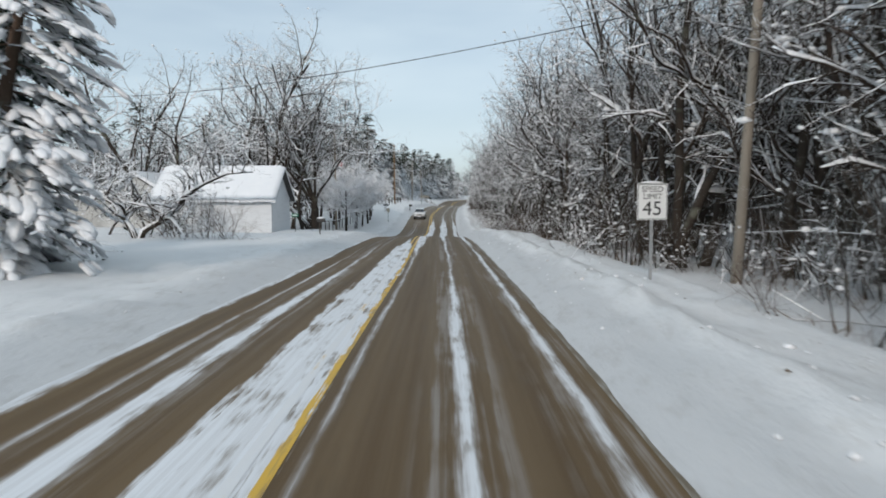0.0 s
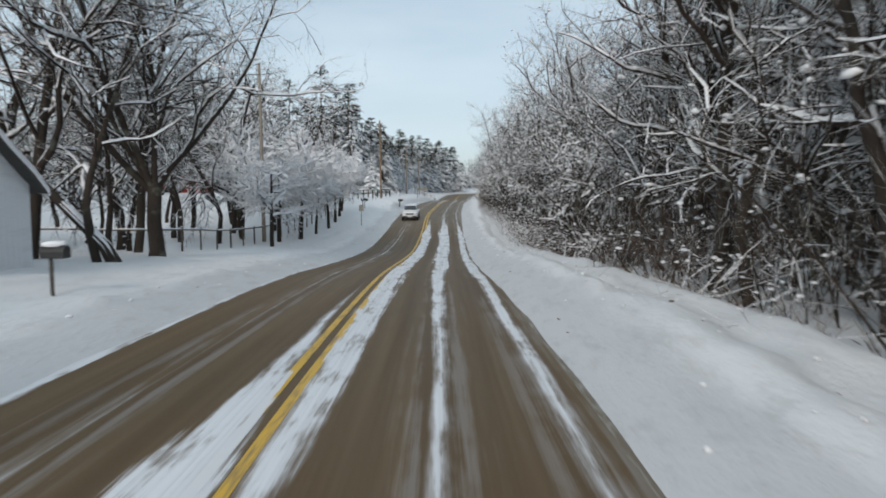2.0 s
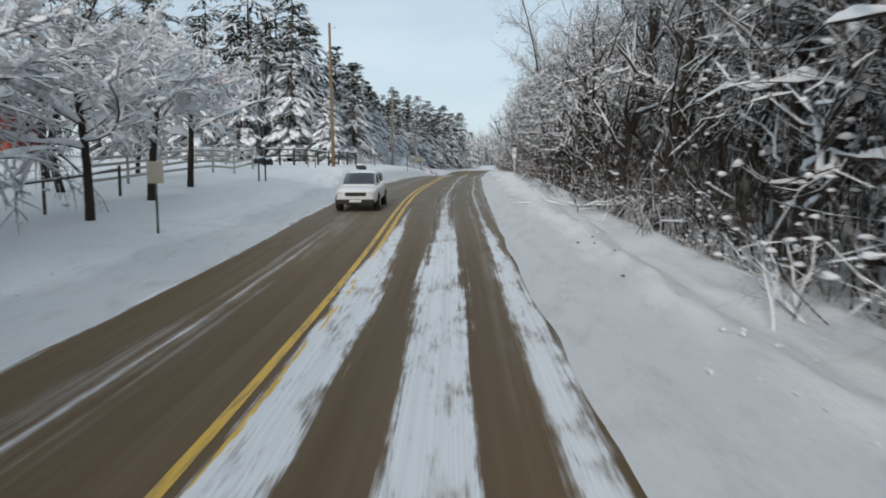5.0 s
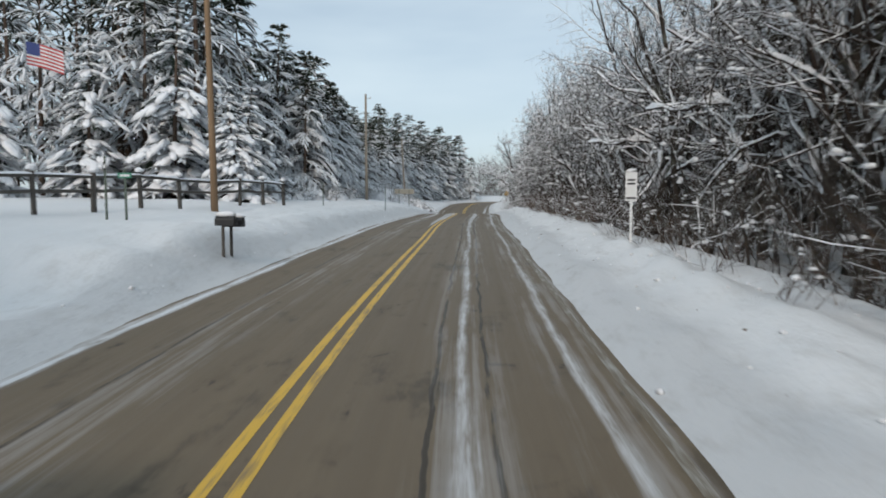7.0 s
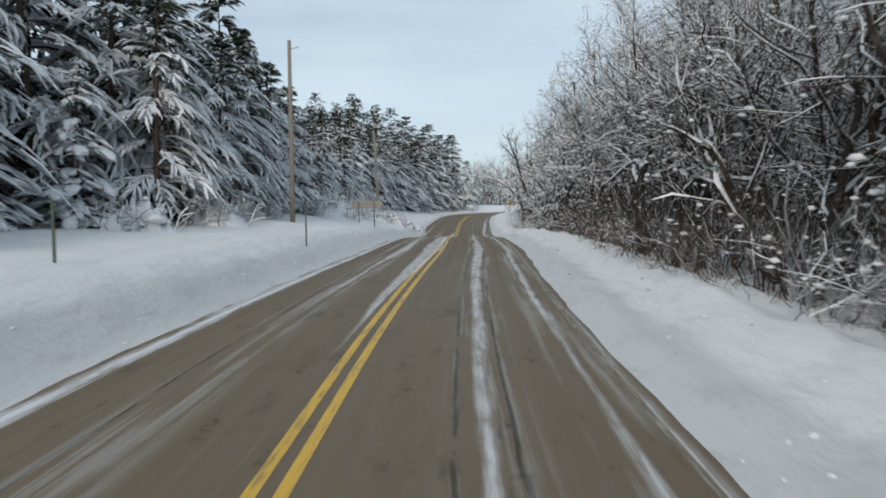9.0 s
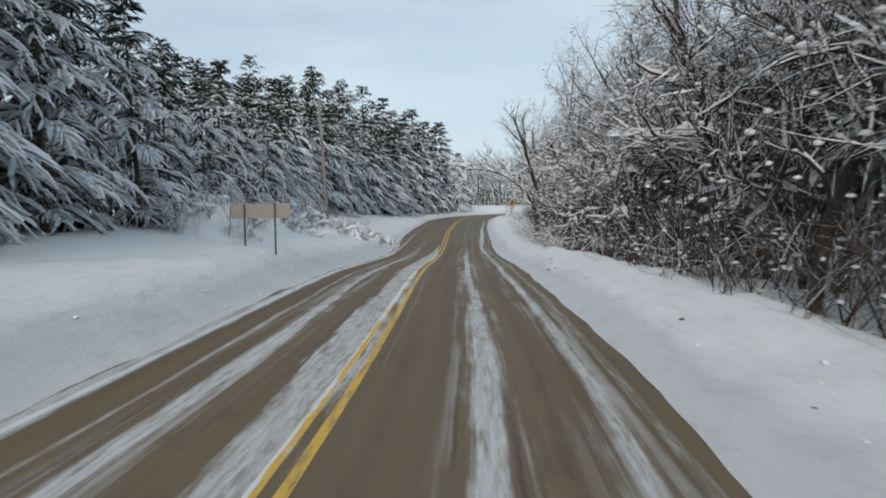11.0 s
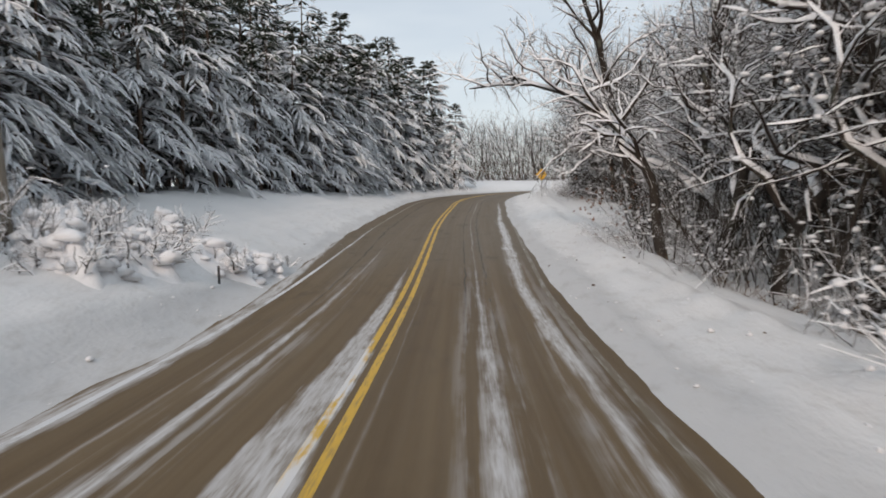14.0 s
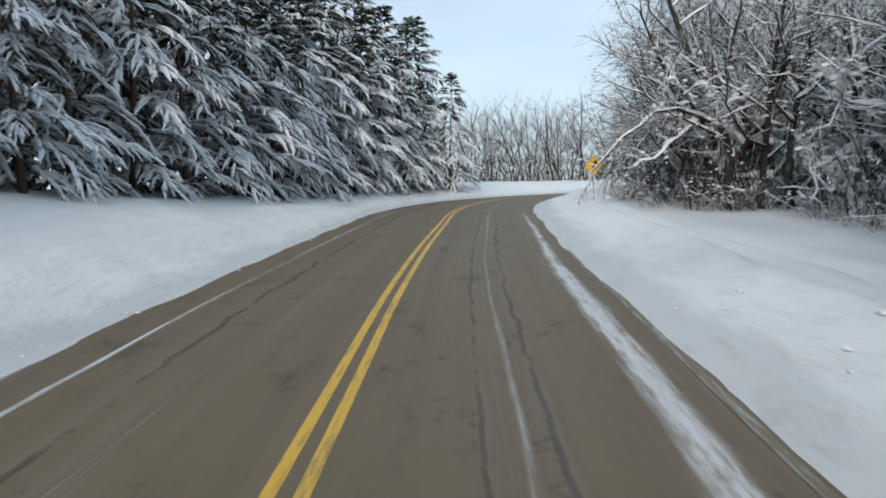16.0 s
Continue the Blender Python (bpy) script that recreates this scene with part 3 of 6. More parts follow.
road_strip("road", np.linspace(-6.3, 6.3, 19), 0.0, M_ROAD, "brown salted asphalt road with packed snow streaks between wheel tracks", "road")
for u0, mat, lab in ((-0.14, M_YELLOW, "worn yellow centre line painted on asphalt"), (0.14, M_YELLOW, "worn yellow centre line painted on asphalt"),
                     (-3.72, M_WHITE_LINE, "faded white edge line half under slush"), (3.95, M_WHITE_LINE, "faded white edge line half under slush")):
    road_strip("road_line", np.array([u0 - 0.068, u0 + 0.068]), 0.004, mat, lab, "road marking", spread=True)

# ---- trees ----
REACH = {}


class Soup:
    """Collects verts and faces for one mesh."""

    def __init__(self):
        self.v, self.f = [], []

    def tube(self, pts, radii, sides, cap=False):
        base = len(self.v)
        for i, (p, r) in enumerate(zip(pts, radii)):
            d = (pts[min(i + 1, len(pts) - 1)] - pts[max(i - 1, 0)]).normalized()
            a = d.cross(Vector((0.31, 0.17, 0.93)))
            if a.length < 1e-3:
                a = d.cross(Vector((1, 0, 0)))
            a.normalize()
            b = d.cross(a)
            for k in range(sides):
                q = 6.2832 * k / sides
                self.v.append(p + a * (r * math.cos(q)) + b * (r * math.sin(q)))
        last = len(pts) - 1
        if cap:
            del self.v[base + last * sides:]
            self.v.append(pts[-1])
        for i in range(last):
            for k in range(sides):
                n = (k + 1) % sides
                if cap and i == last - 1:
                    self.f.append((base + i * sides + k, base + i * sides + n, base + last * sides))
                else:
                    self.f.append((base + i * sides + k, base + i * sides + n, base + (i + 1) * sides + n, base + (i + 1) * sides + k))

    def ridge(self, pts, radii, rng, thick=1.0):
        """Snow lying along the top of a limb: an arched bead that thins on steep stretches."""
        base, n = len(self.v), len(pts)
        for i, (p, r) in enumerate(zip(pts, radii)):
            d = (pts[min(i + 1, n - 1)] - pts[max(i - 1, 0)]).normalized()
            flat = math.sqrt(max(0.0, 1 - d.z * d.z))
            s = Vector((d.y, -d.x, 0))
            s = s.normalized() if s.length > 1e-3 else Vector((1, 0, 0))
            up = s.cross(d)
            if up.z < 0:
                up = -up
            end = 0.35 if i in (0, n - 1) else 1.0
            h = thick * end * flat**1.5 * (0.02 + min(0.10, r * 0.9)) * rng.uniform(0.55, 1.45)
            w = r * 0.9 + h * 0.45 + 0.004
            self.v += [p + s * w + up * (r * 0.2), p + s * (w * 0.55) + up * (r * 0.7 + h), p - s * (w * 0.55) + up * (r * 0.7 + h * rng.uniform(0.8, 1.1)), p - s * w + up * (r * 0.2)]
        for i in range(n - 1):
            for k in range(3):
                self.f.append((base + i * 4 + k, base + i * 4 + k + 1, base + i * 4 + k + 5, base + i * 4 + k + 4))

    def broken_ridge(self, pts, radii, rng, thick=1.0, keep=0.75):
        """Snow along a limb with bare gaps where it slid off."""
        a, n = 0, len(pts)
        while a < n - 1:
            b = min(n, a + rng.choice((2, 3, 4)))
            if rng.random() < keep:
                self.ridge(pts[a:b], radii[a:b], rng, thick * rng.uniform(0.6, 1.35))
            a = b - 1

    def lump(self, c, rx, ry, rz, rng, turn=0.0, pitch=0.0, rings=3, sides=7):
        """A soft uneven pillow."""
        base = len(self.v)
        m = Matrix.Rotation(turn, 3, "Z") @ Matrix.Rotation(pitch, 3, "Y")
        for i in range(rings):
            a = -0.5 + 1.9 * (i + 0.5) / rings
            for k in range(sides):
                q = 6.2832 * (k + 0.5 * i) / sides
                j = rng.uniform(0.75, 1.2)
                self.v.append(c + m @ Vector((rx * math.cos(a) * math.cos(q) * j, ry * math.cos(a) * math.sin(q) * j, rz * math.sin(a) * rng.uniform(0.85, 1.15))))
        self.v.append(c + m @ Vector((0, 0, rz)))
        self.v.append(c + m @ Vector((0, 0, -rz * 0.55)))
        t, b = len(self.v) - 2, len(self.v) - 1
        for i in range(rings - 1):
            for k in range(sides):
                n = (k + 1) % sides
                self.f.append((base + i * sides + k, base + i * sides + n, base + (i + 1) * sides + n, base + (i + 1) * sides + k))
        for k in range(sides):
            n = (k + 1) % sides
            self.f.append((base + (rings - 1) * sides + k, base + (rings - 1) * sides + n, t))
            self.f.append((base + n, base + k, b))

    def blade(self, p, d, length, width, side, tilt=0.0):
        """A pointed leaf-shaped sprig with a fold along its middle."""
        base = len(self.v)
        s = side * width
        drop = Vector((0, 0, -width * 0.35))
        mid = p + d * (length * 0.45)
        self.v += [p, mid + s + drop, p + d * length, mid - s + drop, mid]
        self.f += [(base, base + 1, base + 4), (base + 1, base + 2, base + 4), (base + 2, base + 3, base + 4), (base + 3, base, base + 4)]

    def make(self, name, mat, parent, label=""):
        return mesh_object(name, self.v, self.f, mat, parent, label)


def grow(rng, start, way, length, radius, level, out, shape):
    """A limb and, from it, its finer limbs; out gathers (points, radii, level)."""
    n = shape["segs"][level]
    step = length / n
    pts, radii = [start.copy()], [radius]
    d = way.normalized()
    p = start.copy()
    tip = shape["taper"][level]
    for i in range(n):
        wob = shape["wander"][level]
        d = d + Vector((rng.gauss(0, wob), rng.gauss(0, wob), rng.gauss(0, wob * 0.7) + shape["rise"][level]))
        d = d + shape.get("lean", Vector()) * (0.06 if level else 0.02)
        d.normalize()
        p = p + d * step
        pts.append(p.copy())
        radii.append(radius * (1 - (1 - tip) * (i + 1) / n))
    out.append((pts, radii, level))
    if level + 1 >= len(shape["segs"]):
        return
    kids = shape["kids"][level]
    kids = max(1, int(round(kids * rng.uniform(0.8, 1.2))))
    lo = shape["from"][level]
    for k in range(kids):
        f = lo + (1 - lo) * (k + rng.uniform(0.1, 0.9)) / kids
        i = min(n - 1, int(f * n))
        q = f * n - i
        at = pts[i].lerp(pts[i + 1], q)
        r = radii[i] * (1 - q) + radii[i + 1] * q
        along = (pts[i + 1] - pts[i]).normalized()
        side = along.cross(Vector((rng.gauss(0, 1), rng.gauss(0, 1), rng.gauss(0, 0.6)))).normalized()
        ang = rng.uniform(*shape["angle"][level])
        dirn = along * math.cos(ang) + side * math.sin(ang)
        grow(rng, at, dirn, length * shape["ratio"][level] * (1.15 - 0.55 * f) * rng.uniform(0.7, 1.25), r * rng.uniform(0.45, 0.72), level + 1, out, shape)


def bare_tree(name, seed, height, shape, label, snow_to=2, thick=1.0, radius=None, group="trees of the roadside wood", mat=None, sides=(7, 5, 3, 3, 3), twig=None):
    """Leafless snow-laden tree: trunk, crown of limbs and twigs, and the snow that lies on them."""
    rng = random.Random(seed)
    limbs = []
    r = radius or height * 0.016
    for k in range(shape.get("stems", 1)):
        fork = shape.get("fork", 0.0)
        off = Vector((0, 0, fork - 0.2)) if fork else Vector((0, 0, -0.3)) if k == 0 else Vector((rng.uniform(-0.4, 0.4), rng.uniform(-0.4, 0.4), -0.3))
        way = Vector((rng.gauss(0, 0.10), rng.gauss(0, 0.10), 1 / shape.get("sway", 1.0))) + shape.get("lean", Vector()) * 0.5
        if shape.get("stems", 1) > 1:
            way += Vector((rng.uniform(-0.35, 0.35), rng.uniform(-0.35, 0.35), 0)) * shape.get("splay", 1.0)
        grow(rng, off, way, height * shape["bole"] * rng.uniform(0.85, 1.1), r * rng.uniform(0.75, 1.1), 0, limbs, shape)
    root = new(name)
    trunk, crown, snow = Soup(), Soup(), Soup()
    if shape.get("fork"):
        f = shape["fork"]
        trunk.tube([Vector((0, 0, -0.3)), Vector((0.02, 0, 0.25)), Vector((-0.05, 0.03, f * 0.5)), Vector((0, 0, f)), Vector((0, 0, f + 0.3))], [r * 2.6, r * 2.1, r * 1.85, r * 1.8, r * 1.0], 11)
    for pts, radii, level in limbs:
        (trunk if level == 0 else crown).tube(pts, radii, sides[level], level == len(shape["segs"]) - 1)
        if level == 1 and snow_to or (level == 0 and shape.get("bend", False)):
            snow.broken_ridge(pts, radii, rng, thick * 1.15, 0.85)
        elif level == 2 and snow_to >= 2 and rng.random() < 0.42 + 0.2 * thick:
            snow.broken_ridge(pts, radii, rng, thick * 0.75, 0.6 if thick < 2 else 0.95)
        elif level == 3 and thick >= 2:
            up = Vector((0, 0, radii[0] * 0.9 + 0.008 * thick))
            snow.tube([pts[0] + up, pts[-1] + up], [0.008 + 0.010 * thick, 0.004], 3, True)
        if level >= 2 and snow_to and rng.random() < (0.045 if level == 3 else 0.28 if len(shape["segs"]) > 3 else 0.09) * min(2.2, thick):
            at, size = pts[rng.randrange(1, len(pts))], rng.uniform(0.35, 1.0) ** 2 * (0.7 + 0.3 * thick)
            snow.lump(at + Vector((0, 0, 0.02)), 0.03 + 0.11 * size, 0.03 + 0.06 * size, 0.02 + 0.05 * size, rng, rng.uniform(0, 6), rng.uniform(-0.3, 0.3), 2, 5)
    trunk.make("trunk", mat or M_BARK, root)
    crown.make("crown", twig or M_TWIG, root)
    if snow.f:
        snow.make("snow_load", M_LOAD, root, "white snow lying along the limbs")["kind"] = "stuff"
    REACH[root.name] = np.array([p for pts, _, _ in limbs for p in pts])
    tagged(root, label, "tree", group)
    return root


WOOD = dict(segs=(9, 7, 4, 1), taper=(0.30, 0.25, 0.35, 0.4), wander=(0.15, 0.30, 0.36, 0.30), rise=(0.05, 0.05, 0.02, -0.02), kids=(11, 8, 17), angle=((0.45, 1.15), (0.5, 1.2), (0.5, 1.2)),
            ratio=(0.50, 0.54, 0.40), bole=0.80)
WOOD["from"] = (0.22, 0.22, 0.15)
OAK = dict(WOOD, lean=Vector((-0.9, 0, 0)), wander=(0.17, 0.34, 0.38, 0.32), rise=(0.03, 0.06, 0.02, -0.03), kids=(9, 8, 16), angle=((0.6, 1.25), (0.5, 1.2), (0.5, 1.2)), ratio=(0.66, 0.52, 0.38), bole=0.66)
OAK["from"] = (0.25, 0.2, 0.15)
TALL = dict(WOOD, kids=(12, 8, 14), angle=((0.3, 0.85), (0.4, 1.0), (0.4, 1.0)), ratio=(0.36, 0.5, 0.5), bole=0.86, wander=(0.07, 0.24, 0.3, 0.3))
TALL["from"] = (0.42, 0.25, 0.2)
DROOP = dict(sway=0.3, segs=(6, 6, 4, 1), taper=(0.4, 0.25, 0.3, 0.4), wander=(0.03, 0.14, 0.20, 0.22), rise=(0.10, 0.0, -0.10, -0.14), kids=(16, 9, 7), angle=((0.75, 1.35), (0.4, 1.0), (0.3, 1.0)),
             ratio=(0.76, 0.46, 0.5), bole=0.70)
DROOP["from"] = (0.42, 0.15, 0.1)
BUSH = dict(segs=(4, 2, 1), taper=(0.4, 0.4, 0.4), wander=(0.22, 0.28, 0.3), rise=(0.0, -0.03, -0.04), kids=(5, 4), angle=((0.5, 1.2), (0.4, 1.1)), ratio=(0.65, 0.55), bole=0.95, stems=6)
BUSH["from"] = (0.15, 0.15)
LADEN = dict(OAK, kids=(10, 8, 15), segs=(9, 8, 4, 1), wander=(0.17, 0.36, 0.42, 0.34), angle=((0.6, 1.3), (0.5, 1.2), (0.5, 1.2)))
FAR = dict(WOOD, segs=(6, 4, 1), kids=(18, 26), taper=(0.3, 0.3, 0.3), wander=(0.10, 0.28, 0.34))
FAR["from"] = (0.2, 0.15)

L_WOOD = "bare dark-barked woodland tree with snow lying on every limb"
L_OAK = "crooked bare oak with thick snow on spreading limbs"
L_TALL = "tall slim bare tree dusted with snow at the wood's edge"
L_FARW = "slender leafless tree deep in the snowy wood"


def family(make, count):
    return [make(k) for k in range(count)]


woods = family(lambda k: bare_tree("bare_tree", 100 + k, 11.0, WOOD, L_WOOD, thick=0.95, radius=0.15), 4)
ladens = family(lambda k: bare_tree("laden_tree", 150 + k, 10.5, LADEN, "leafless tree with every limb buried under thick snow", thick=1.75, radius=0.19), 3)
frosted = family(lambda k: bare_tree("frosted_tree", 160 + k, 10.5, LADEN, "leafless tree white with frost and snow at the bend", thick=1.9, radius=0.17, twig=M_TWIG_WHITE), 2)
oaks = family(lambda k: bare_tree("oak_tree", 140 + k, 10.5, OAK, L_OAK, thick=1.15, radius=0.20), 3)
talls = family(lambda k: bare_tree("slim_tree", 180 + k, 14.0, TALL, L_TALL, radius=0.12), 3)
hazes = family(lambda k: bare_tree("woodland_tree", 240 + k, 9.0, dict(FAR, kids=(13, 16), wander=(0.12, 0.28, 0.3)), L_FARW, snow_to=0, radius=0.09, mat=M_BARK, twig=M_TWIG_SNOWY, sides=(4, 3, 3)), 3)
fars = family(lambda k: bare_tree("woodland_tree", 220 + k, 12.0, FAR, L_FARW, snow_to=1, thick=0.7, radius=0.15, sides=(5, 3, 3)), 4)
droops = family(lambda k: bare_tree("ornamental_tree", 260 + k, 6.6, DROOP, "small dark-trunked yard tree bowed down by snow", thick=2.6, twig=M_TWIG_WHITE, radius=0.15, group="trees along the paddock fence"), 3)


def bush(name, seed, height, label, group, stems=6, thick=1.15, leaves=0, load=1.0, kids=(5, 4), mat=None):
    rng = random.Random(seed)
    limbs = []
    shape = dict(BUSH, stems=stems, kids=kids)
    for k in range(stems):
        way = Vector((rng.gauss(0, 0.6), rng.gauss(0, 0.6), 1.0))
        grow(rng, Vector((rng.gauss(0, 0.35), rng.gauss(0, 0.35), -0.15)), way, height * rng.uniform(0.7, 1.15), 0.012, 0, limbs, shape)
    root = new(name)
    stem, snow, leaf = Soup(), Soup(), Soup()
    for pts, radii, level in limbs:
        stem.tube(pts, radii, 3, level == 2)
        if level < 2 and rng.random() < load * (1.0, 0.6)[level]:
            snow.broken_ridge(pts, radii, rng, thick * 1.2, 0.5)
        if level == 1 and rng.random() < load * 0.5:
            size = rng.uniform(0.35, 0.8)
            snow.lump(pts[rng.randrange(1, len(pts))], size * rng.uniform(0.09, 0.2), size * rng.uniform(0.08, 0.14), size * rng.uniform(0.05, 0.10), rng, rng.uniform(0, 6), 0, 2, 5)
        if leaves and level == 2:
            for p in pts[1:]:
                for _ in range(leaves):
                    d = Vector((rng.gauss(0, 1), rng.gauss(0, 1), rng.gauss(-0.3, 0.6))).normalized()
                    leaf.blade(p, d, 0.13, 0.04, d.cross(Vector((0, 0.3, 1))).normalized())
    stem.make("branching", mat or M_TWIG, root)
    snow.make("snow_load", M_LOAD, root, "clumps of white snow on thin stems")["kind"] = "stuff"
    if leaf.f:
        leaf.make("leaves", M_DEAD_LEAF, root, "dry rust-brown leaves")
    REACH[root.name] = np.array([p for pts, _, _ in limbs for p in pts])
    return tagged(root, label, "bush", group)


bushes = family(lambda k: bush("brush", 300 + k, 1.9, "tangled leafless brush heaped with clumps of snow", "brush along the wood", 7, 0.85), 4)
thin_bushes = family(lambda k: bush("brush", 320 + k, 2.0, "fine brown leafless brush with a little snow at the wood's edge", "brush along the wood", 9, 0.7, 0, 0.22, (6, 5), M_BRUSH), 3)


dark_bushes = family(lambda k: bush("brush", 340 + k, 3.3, "tall dark leafless brush flecked with small clumps of snow", "brush along the wood", 8, 0.5, 0, 0.35, (6, 6)), 3)


def conifer(name, seed, height, spread, whorls, label, group, droop=0.45, needle=None, snow=1.0, gap=0.10, bare=0.05, tufts=9, thin=False, full=0.8, long=1.5, puff=0.15):
    """Snow-laden conifer: trunk, drooping needle sprays on whorled branches, and snow pillows on them."""
    rng = random.Random(seed)
    root = new(name)
    trunk, sprays, load = Soup(), Soup(), Soup()
    lean = Vector((rng.gauss(0, 0.012), rng.gauss(0, 0.012), 0))
    pts = [Vector((0, 0, -0.3)) + Vector((lean.x * z * 10, lean.y * z * 10, z)) for z in np.linspace(0, height + 0.2, 7)]
    trunk.tube(pts, [height * 0.017 * (1 - 0.93 * k / 6) for k in range(7)], 6)
    for w in range(whorls):
        f = (w + rng.uniform(0, 0.6)) / whorls
        z = height * (bare + (0.985 - bare) * f)
        prof = (1 - f) ** full * (0.72 + 0.28 * min(1, f / 0.12))
        n = max(3, int(round(6 * (1 - 0.45 * f))))
        a0 = rng.uniform(0, 6.28)
        for b in range(n):
            if rng.random() < gap:
                continue
            a = a0 + 6.2832 * (b + rng.uniform(-0.3, 0.3)) / n
            ln = (spread * prof + 0.14) * rng.uniform(0.7, 1.2)
            out = Vector((math.cos(a), math.sin(a), 0))
            side = Vector((-out.y, out.x, 0))
            rise = 0.25 if f > 0.75 else 0.0
            drop = droop * rng.uniform(0.6, 1.4)
            at = lambda q: Vector((lean.x * z * 10, lean.y * z * 10, z)) + out * (ln * q) + Vector((0, 0, ln * (rise * q - drop * q**1.7)))
            if ln > 0.7:
                trunk.tube([at(0), at(0.5), at(0.9)], [0.028, 0.018, 0.008], 3)
            m = tufts if ln > 0.6 else 5
            for k in range(m):
                q = 0.22 + 0.78 * (k + rng.random()) / m
                c = at(q)
                s = 1 if k % 2 else -1
                wide = (ln * 0.34 * (1.15 - q) + 0.16) * (1.0 if tufts < 12 else 0.62)
                d = (out * rng.uniform(0.5, 1.0) + side * (s * rng.uniform(0.3, 1.0)) + Vector((0, 0, -drop * rng.uniform(0.3, 1.5)))).normalized()
                sprays.blade(c, d, wide * rng.uniform(1.1, 1.9), wide * 0.30, d.cross(Vector((0, 0, 1))).normalized())
                if k % 2 == 0:
                    e = (out * 0.5 + side * (-s * 0.4) + Vector((0, 0, -0.7))).normalized()
                    sprays.blade(c, e, wide * 1.2, wide * 0.22, side)
            k = 0
            while k < (1 if thin else 2 if ln < 1.0 else 4 if long > 1.8 else 6 if puff > 0.1 else 12):
                if rng.random() < snow:
                    q = rng.uniform(0.35, 1.0)
                    c = at(q) + side * rng.gauss(0, ln * 0.10) + Vector((0, 0, 0.03))
                    sz = (0.09 + min(ln, 2.2) * puff) * rng.uniform(0.6, 1.35)
                    pitch = math.atan(1.7 * drop * q**0.7 - rise)
                    load.lump(c, sz * long, sz * 1.15 / long, sz * 0.36, rng, a + rng.gauss(0, 0.25), pitch, 2, 6 if not thin else 5)
                k += 1
    trunk.make("trunk", M_PINE_BARK, root)
    sprays.make("crown", needle or M_NEEDLE, root)
    load.make("snow_load", M_LOAD, root, "pillows of white snow on the branches")["kind"] = "stuff"
    return tagged(root, label, "tree", group)


spruces = family(lambda k: conifer("spruce_tree", 400 + k, 9.0, 2.5, 17, "dark green spruce heaped with thick pillows of snow", "spruces of the yard", 0.48, M_NEEDLE, 1.0, 0.08, puff=0.135, full=0.75), 2)


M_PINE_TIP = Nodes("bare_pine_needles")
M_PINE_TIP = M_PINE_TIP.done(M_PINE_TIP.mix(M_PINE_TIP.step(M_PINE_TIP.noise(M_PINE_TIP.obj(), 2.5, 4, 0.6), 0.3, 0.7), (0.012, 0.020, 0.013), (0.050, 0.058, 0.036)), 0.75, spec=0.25)


